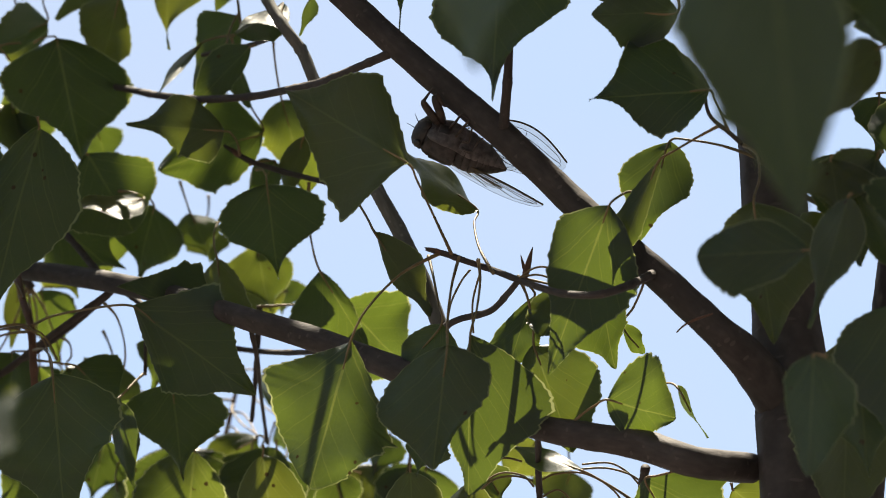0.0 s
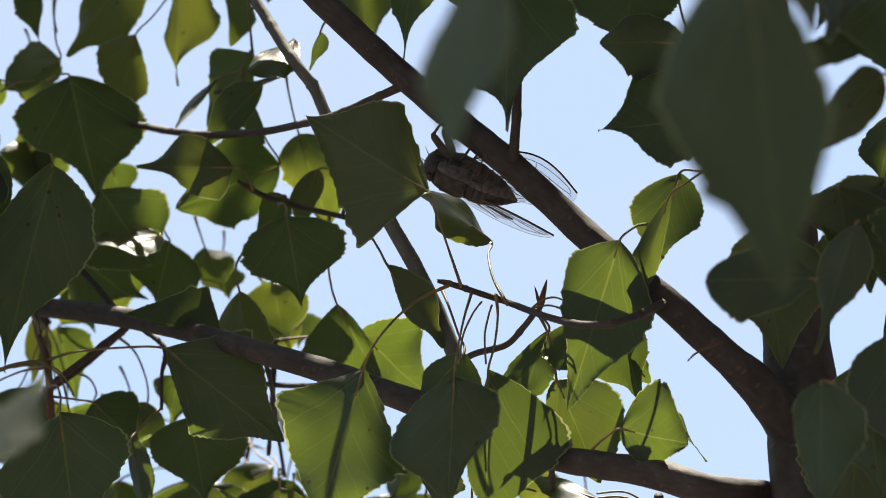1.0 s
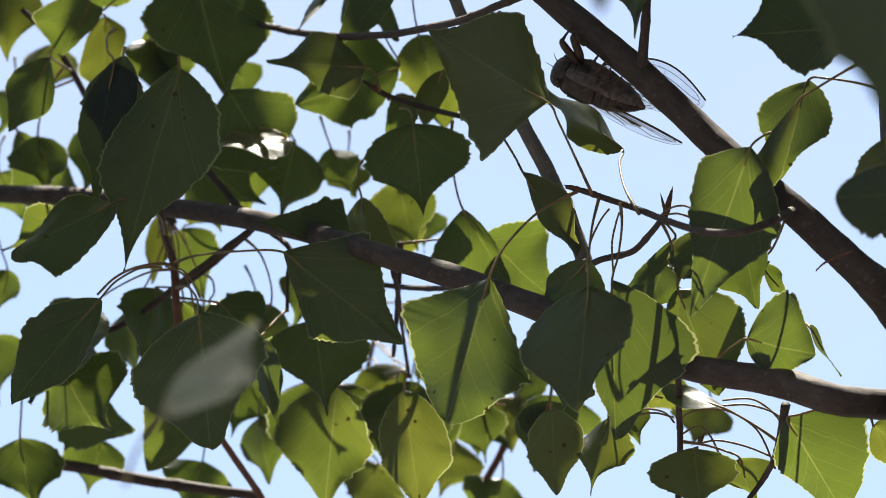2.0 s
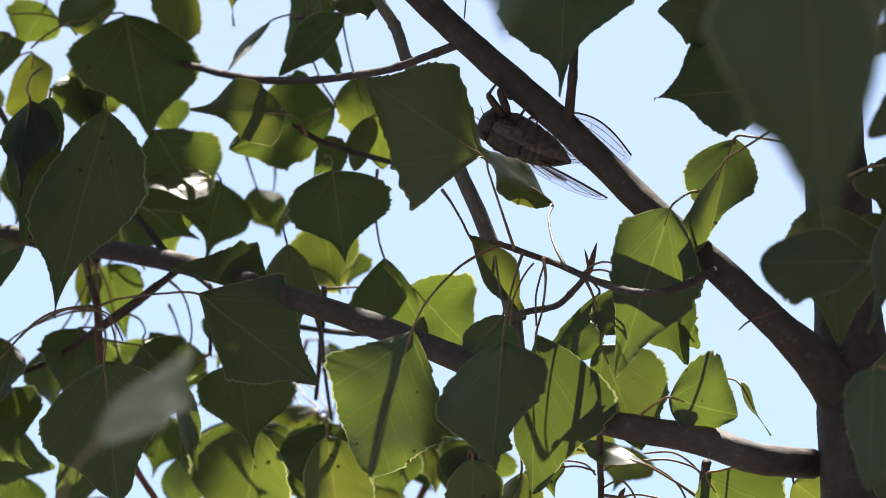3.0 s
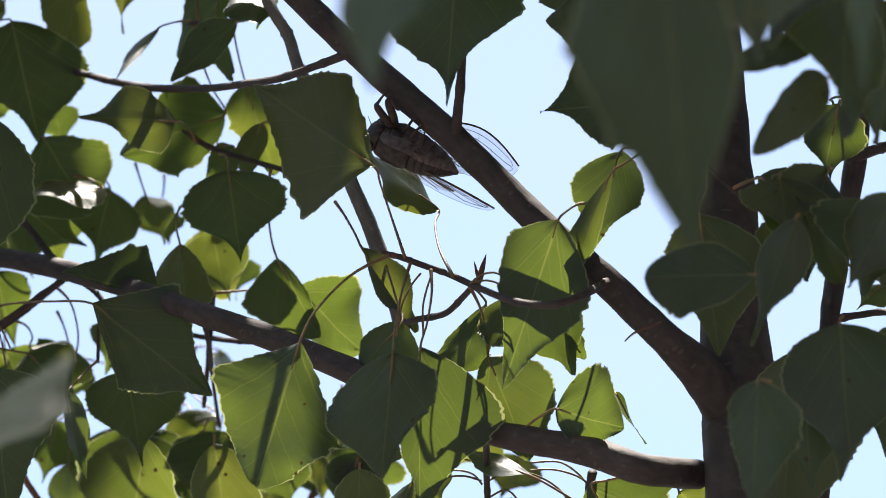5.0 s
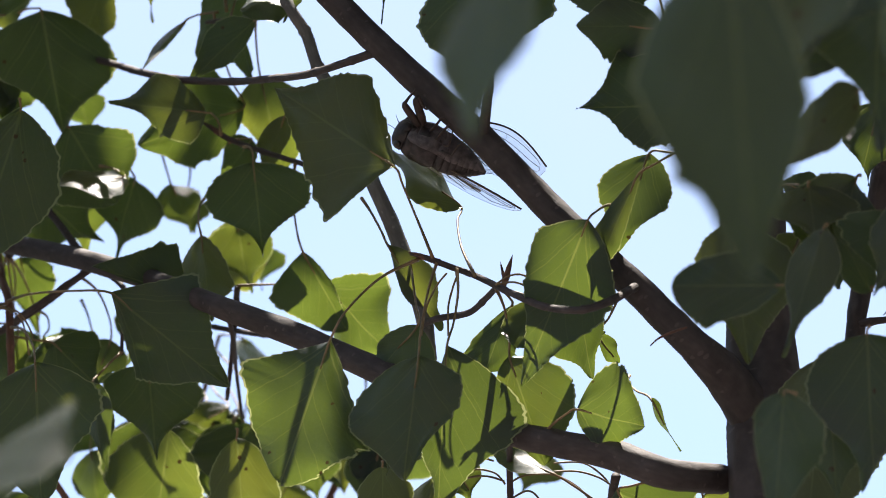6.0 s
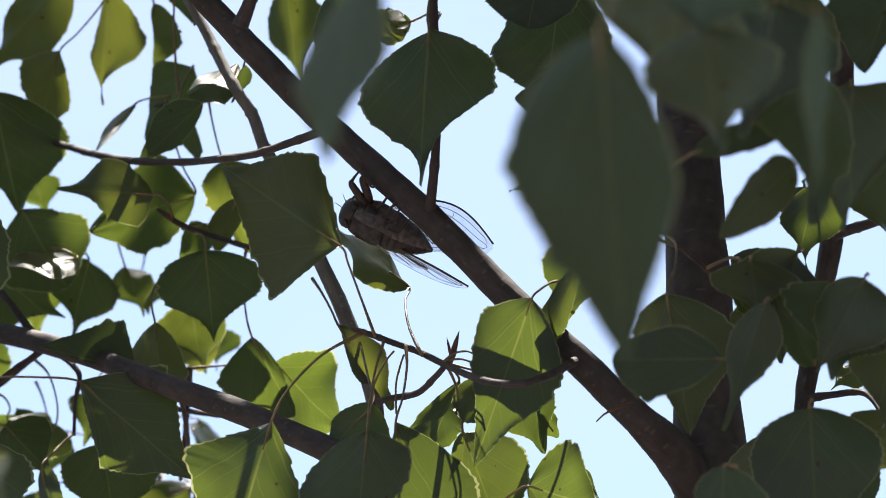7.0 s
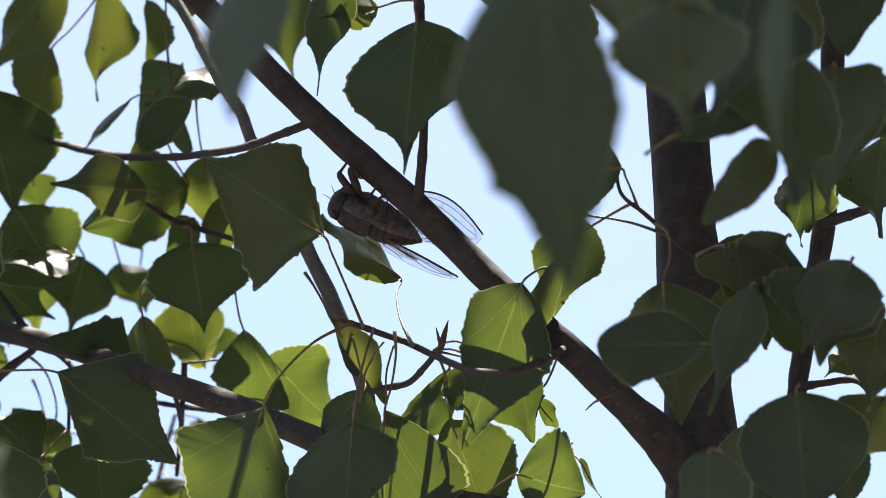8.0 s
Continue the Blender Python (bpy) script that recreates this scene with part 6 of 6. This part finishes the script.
            part("vein", b, VEIN, w)

    wing((-6, -6.0, 0.0), (35.8, -6.5, -1.5), 6.5, (0, -0.2, -1.0), (0, 0, 1.5))
    wing((-6, 6.0, -1.0), (37.5, 14.5, 0.0), 15.0, (0, -0.85, -0.5), (0, 9.6, 4.0))
    wing((-3, -5.0, -2.0), (20, -6.0, -3.0), 5.0, (0, 0.2, -1.0), (0, 0, 0.5))
    wing((-3, 5.0, -2.0), (23, 8.0, -2.5), 8.0, (0, -0.8, -0.6), (0, 2.0, 1.0))
    return bug


cicada()

# ---- wind ----
GUSTS = []


def gust(place, rows):
    """How the air carries the foliage round a place: seconds, sideways and upwards in millimetres."""
    GUSTS.append((Vector(place), rows))


def carried_by(place, t):
    total, shift = 0.35, Vector((0, 0))
    for centre, rows in GUSTS:
        w = math.exp(-(place - centre).length_squared / (2 * 0.022 ** 2))
        if w > 1e-4:
            times = [r[0] for r in rows]
            shift += w * Vector((float(np.interp(t, times, [r[1] for r in rows])), float(np.interp(t, times, [r[2] for r in rows]))))
            total += w
    shift = shift / total * 0.001
    return Vector((shift.x, -0.375 * shift.y, 0.927 * shift.y))


gust((-0.042, 1.407, 2.400), [(0, -1.2, -0.4), (0.5, 1.6, -0.8), (1, 0.2, -0.0), (1.5, -2.0, 0.8), (1.7, -1.4, 1.0), (2.8, -1.4, 0.4), (3, -1.4, 0.3), (3.5, 0.2, -0.1), (4, 0.1, 1.5), (4.5, 1.7, -0.7), (4.7, 1.7, -0.8), (5.8, 2.0, -1.5), (6, 2.0, -1.6), (6.5, 0.6, -0.8), (7, 0.5, 0.1), (7.5, -0.9, 0.8), (8, 0.2, -0.1)])
gust((-0.006, 1.484, 2.440), [(0, -3.9, 3.7), (0.5, 0.9, 0.8), (1, 0.9, -0.5), (1.5, -2.0, -0.4), (1.7, -1.6, -0.3), (2.8, 0.7, -0.9), (3, 0.7, -1.1), (3.5, 0.8, -0.4), (4, 0.4, 0.2), (4.5, 2.3, 0.4), (4.7, 1.9, 0.7), (5.8, -0.1, 2.2), (6, -0.1, 2.0), (6.5, -0.3, 1.3), (7, -0.4, -2.1), (7.5, -0.5, -2.8), (8, -0.8, 0.1)])
gust((-0.136, 1.599, 2.564), [(0, 0.6, -0.7), (0.5, 0.6, -0.7), (1, 0.6, -0.7), (1.5, -2.2, -1.3), (1.7, -1.1, 0.1), (2.8, 0.5, 0.9), (3, 1.8, 0.4), (3.5, 1.7, -0.8), (4, 0.2, 0.6), (4.5, 3.5, 0.8), (4.7, 3.8, 1.2), (5.8, -0.5, 1.7), (6, -0.8, 0.8), (6.5, -0.5, 1.3), (7, 0.1, -2.8), (7.5, -1.4, -3.8), (8, -3.5, -1.3)])
gust((-0.161, 1.524, 2.442), [(0, 0.2, -0.6), (0.5, 0.5, 0.5), (1, 0.8, 1.7), (1.5, 1.1, 1.5), (1.7, 0.8, 1.0), (2.8, -0.5, -1.7), (3, -0.1, -2.4), (3.5, -1.1, -1.6), (4, -0.8, -1.8), (4.5, 0.1, -1.2), (4.7, 0.3, 0.2), (5.8, -0.7, 2.2), (6, -1.0, 0.7), (6.5, -0.2, 1.7), (7, 0.7, 0.4), (7.5, 0.7, -0.1), (8, -0.1, 1.1)])
gust((-0.072, 1.421, 2.369), [(0, 0.9, -0.8), (0.5, -0.5, -0.9), (1, -0.6, -0.3), (1.5, 0.6, -0.1), (1.7, 0.4, 0.1), (2.8, -0.5, 1.0), (3, -0.7, 1.1), (3.5, -1.1, 1.5), (4, -0.6, 1.4), (4.5, -0.1, 1.3), (4.7, -0.3, 1.9), (5.8, 2.4, -2.2), (6, 3.0, -3.1), (6.5, -0.2, -0.9), (7, -0.3, 0.2), (7.5, -0.6, 0.0), (8, -0.2, 1.4)])
gust((0.078, 1.396, 2.409), [(0, 0.6, 0.4), (0.5, 0.4, -0.2), (1, 0.2, -0.8), (1.5, 0.1, -0.3), (1.7, 0.0, -0.3), (2.8, -0.2, 0.1), (3, -0.2, 0.2), (3.5, -0.4, 0.3), (4, -0.4, 0.7), (4.5, -0.3, 0.3), (4.7, -0.2, 0.1), (5.8, -0.5, 0.2), (6, -0.5, 0.2), (6.5, -0.7, 0.2), (7, -0.8, 0.3), (7.5, -0.7, 0.6), (8, -0.1, 0.0)])
gust((0.020, 1.362, 2.438), [(0, -1.1, -0.7), (0.5, 0.3, -0.0), (1, -0.1, -0.1), (1.5, 0.3, 0.2), (1.7, 1.8, 0.4), (2.8, 0.7, 0.2), (3, 0.5, 0.2), (3.5, 0.0, 0.1), (4, -0.5, 0.0), (4.5, -0.2, 0.2), (4.7, -0.1, 0.4), (5.8, 1.4, -0.1), (6, 1.6, -0.2), (6.5, -2.3, 0.0), (7, -2.3, 0.0), (7.5, -2.3, 0.0), (8, -2.3, 0.0)])
gust((-0.006, 1.426, 2.351), [(0, -1.6, 3.3), (0.5, 1.3, -0.6), (1, 2.4, 0.6), (1.5, 0.7, -0.3), (1.7, 0.5, -0.2), (2.8, -0.5, 0.1), (3, -0.4, -0.4), (3.5, -1.3, 0.2), (4, -1.2, -0.7), (4.5, 0.7, -0.8), (4.7, -0.1, -1.2), (5.8, -1.1, -0.6), (6, -0.8, -0.1), (6.5, -0.3, 0.5), (7, 0.8, 0.3), (7.5, 1.0, -0.0), (8, 0.3, 2.9)])
gust((-0.018, 1.402, 2.462), [(0, -1.0, 1.0), (0.5, -1.0, 1.0), (1, -1.0, 1.0), (1.5, -0.9, 0.7), (1.7, -0.8, 0.5), (2.8, -0.5, -0.2), (3, -0.5, -0.3), (3.5, -0.3, -0.6), (4, -0.9, 0.3), (4.5, -1.5, 1.2), (4.7, -1.3, 1.4), (5.8, -1.6, 0.9), (6, 1.0, -0.6), (6.5, 1.0, -0.7), (7, 0.6, -0.2), (7.5, 1.2, -0.2), (8, 1.7, -2.0)])
gust((-0.108, 1.585, 2.492), [(0, -3.9, -0.1), (0.5, -1.0, -0.0), (1, 1.9, 0.1), (1.5, -0.6, -0.3), (1.7, -0.8, -0.8), (2.8, -1.4, -3.6), (3, -1.5, -4.1), (3.5, 1.0, 1.0), (4, 1.9, 1.8), (4.5, 2.9, 2.5), (4.7, 2.6, 2.5), (5.8, 0.8, 2.5), (6, 0.5, 2.5), (6.5, 1.2, 2.0), (7, 0.5, -1.6), (7.5, -1.3, -2.5), (8, -2.1, -0.3)])
gust((-0.069, 1.411, 2.423), [(0, 0.6, 0.0), (0.5, -1.0, -0.8), (1, -2.5, -0.9), (1.5, 3.2, -0.1), (1.7, 2.6, -0.3), (2.8, -0.9, -1.1), (3, -1.5, -1.3), (3.5, -3.1, -1.6), (4, 1.6, 0.9), (4.5, 1.2, 0.5), (4.7, 1.6, 0.5), (5.8, 4.1, 0.4), (6, 4.6, 0.4), (6.5, 0.2, 0.6), (7, -1.5, -0.7), (7.5, 0.5, 1.5), (8, -2.7, -0.8)])
gust((-0.218, 1.637, 2.647), [(0, 0.7, -0.1), (0.5, 0.7, -0.2), (1, 0.8, -0.4), (1.5, 0.5, -0.2), (1.7, 0.4, -0.2), (2.8, -0.1, 0.2), (3, -0.2, 0.3), (3.5, -0.4, 0.4), (4, -0.9, 0.3), (4.5, -0.2, -0.1), (4.7, -0.2, -0.1), (5.8, -0.2, -0.1), (6, -0.2, -0.1), (6.5, -0.2, -0.1), (7, -0.2, -0.1), (7.5, -0.2, -0.1), (8, -0.2, -0.1)])

BEATS = [0, 0.5, 1, 1.5, 1.7, 2.2, 2.8, 3, 3.5, 4, 4.5, 4.7, 5.2, 5.8, 6, 6.5, 7, 7.5, 8]


SWING = [(0, 5.0), (0.5, 5.2), (1, 5.4), (1.5, 5.6), (1.7, 5.2), (2.2, 3.6), (2.8, 1.8), (3, 1.4), (3.5, 1.0), (4, 0.5), (4.5, 0), (4.7, 0.2), (5.2, 1.2),
         (5.8, 2.3), (6, 2.6), (6.5, 2.8), (7, 3.1), (7.5, 3.4), (8, 3.7)]


def swung(place, t):
    """The thin branch behind bends aside from its lower end."""
    angle = float(np.interp(t, [r[0] for r in SWING], [r[1] for r in SWING]))
    slip = Vector((-0.003 * max(0.0, 1 - t / 3), 0, 0))
    return Matrix.Translation(PIVOT - ROOT + slip) @ Matrix.Rotation(radians(angle), 4, VIEWER) @ Matrix.Translation(place - PIVOT)


def motions():
    for ob, place in SWAYED:
        walk(ob, [(t, swung(place, t)) for t in BEATS])
    for ob, place in TWIGS:
        walk(ob, [(t, Matrix.Translation(place - ROOT + carried_by(place, t))) for t in BEATS])
    for ob, stem, middle, sway, seed in LEAVES:
        rnd = random.Random(seed * 13)
        a, b, c = rnd.uniform(0, 6.3), rnd.uniform(0, 6.3), rnd.uniform(1.8, 3.2)
        if sway == "branch":
            walk(ob, [(t, swung(stem, t)) for t in BEATS])
            continue
        rows = []
        for t in BEATS:
            if sway:
                times = [r[0] for r in sway]
                dx, dz, roll = (float(np.interp(t, times, [r[k] for r in sway])) for k in (1, 2, 3))
                shift = Vector((dx * 0.001, -0.404 * dz * 0.001, dz * 0.001))
                turn = pose(0, 0, 0, 0, roll, 0)
            else:
                shift = carried_by(middle, t)
                turn = pose(0, 0, 0, 0.7 * math.sin(c * t + a), 0.4 * math.sin(0.7 * c * t + b), 3.0 * math.sin(c * t * 1.1 + b))
            rows.append((t, Matrix.Translation(stem - ROOT + shift) @ turn))
        walk(ob, rows)


motions()
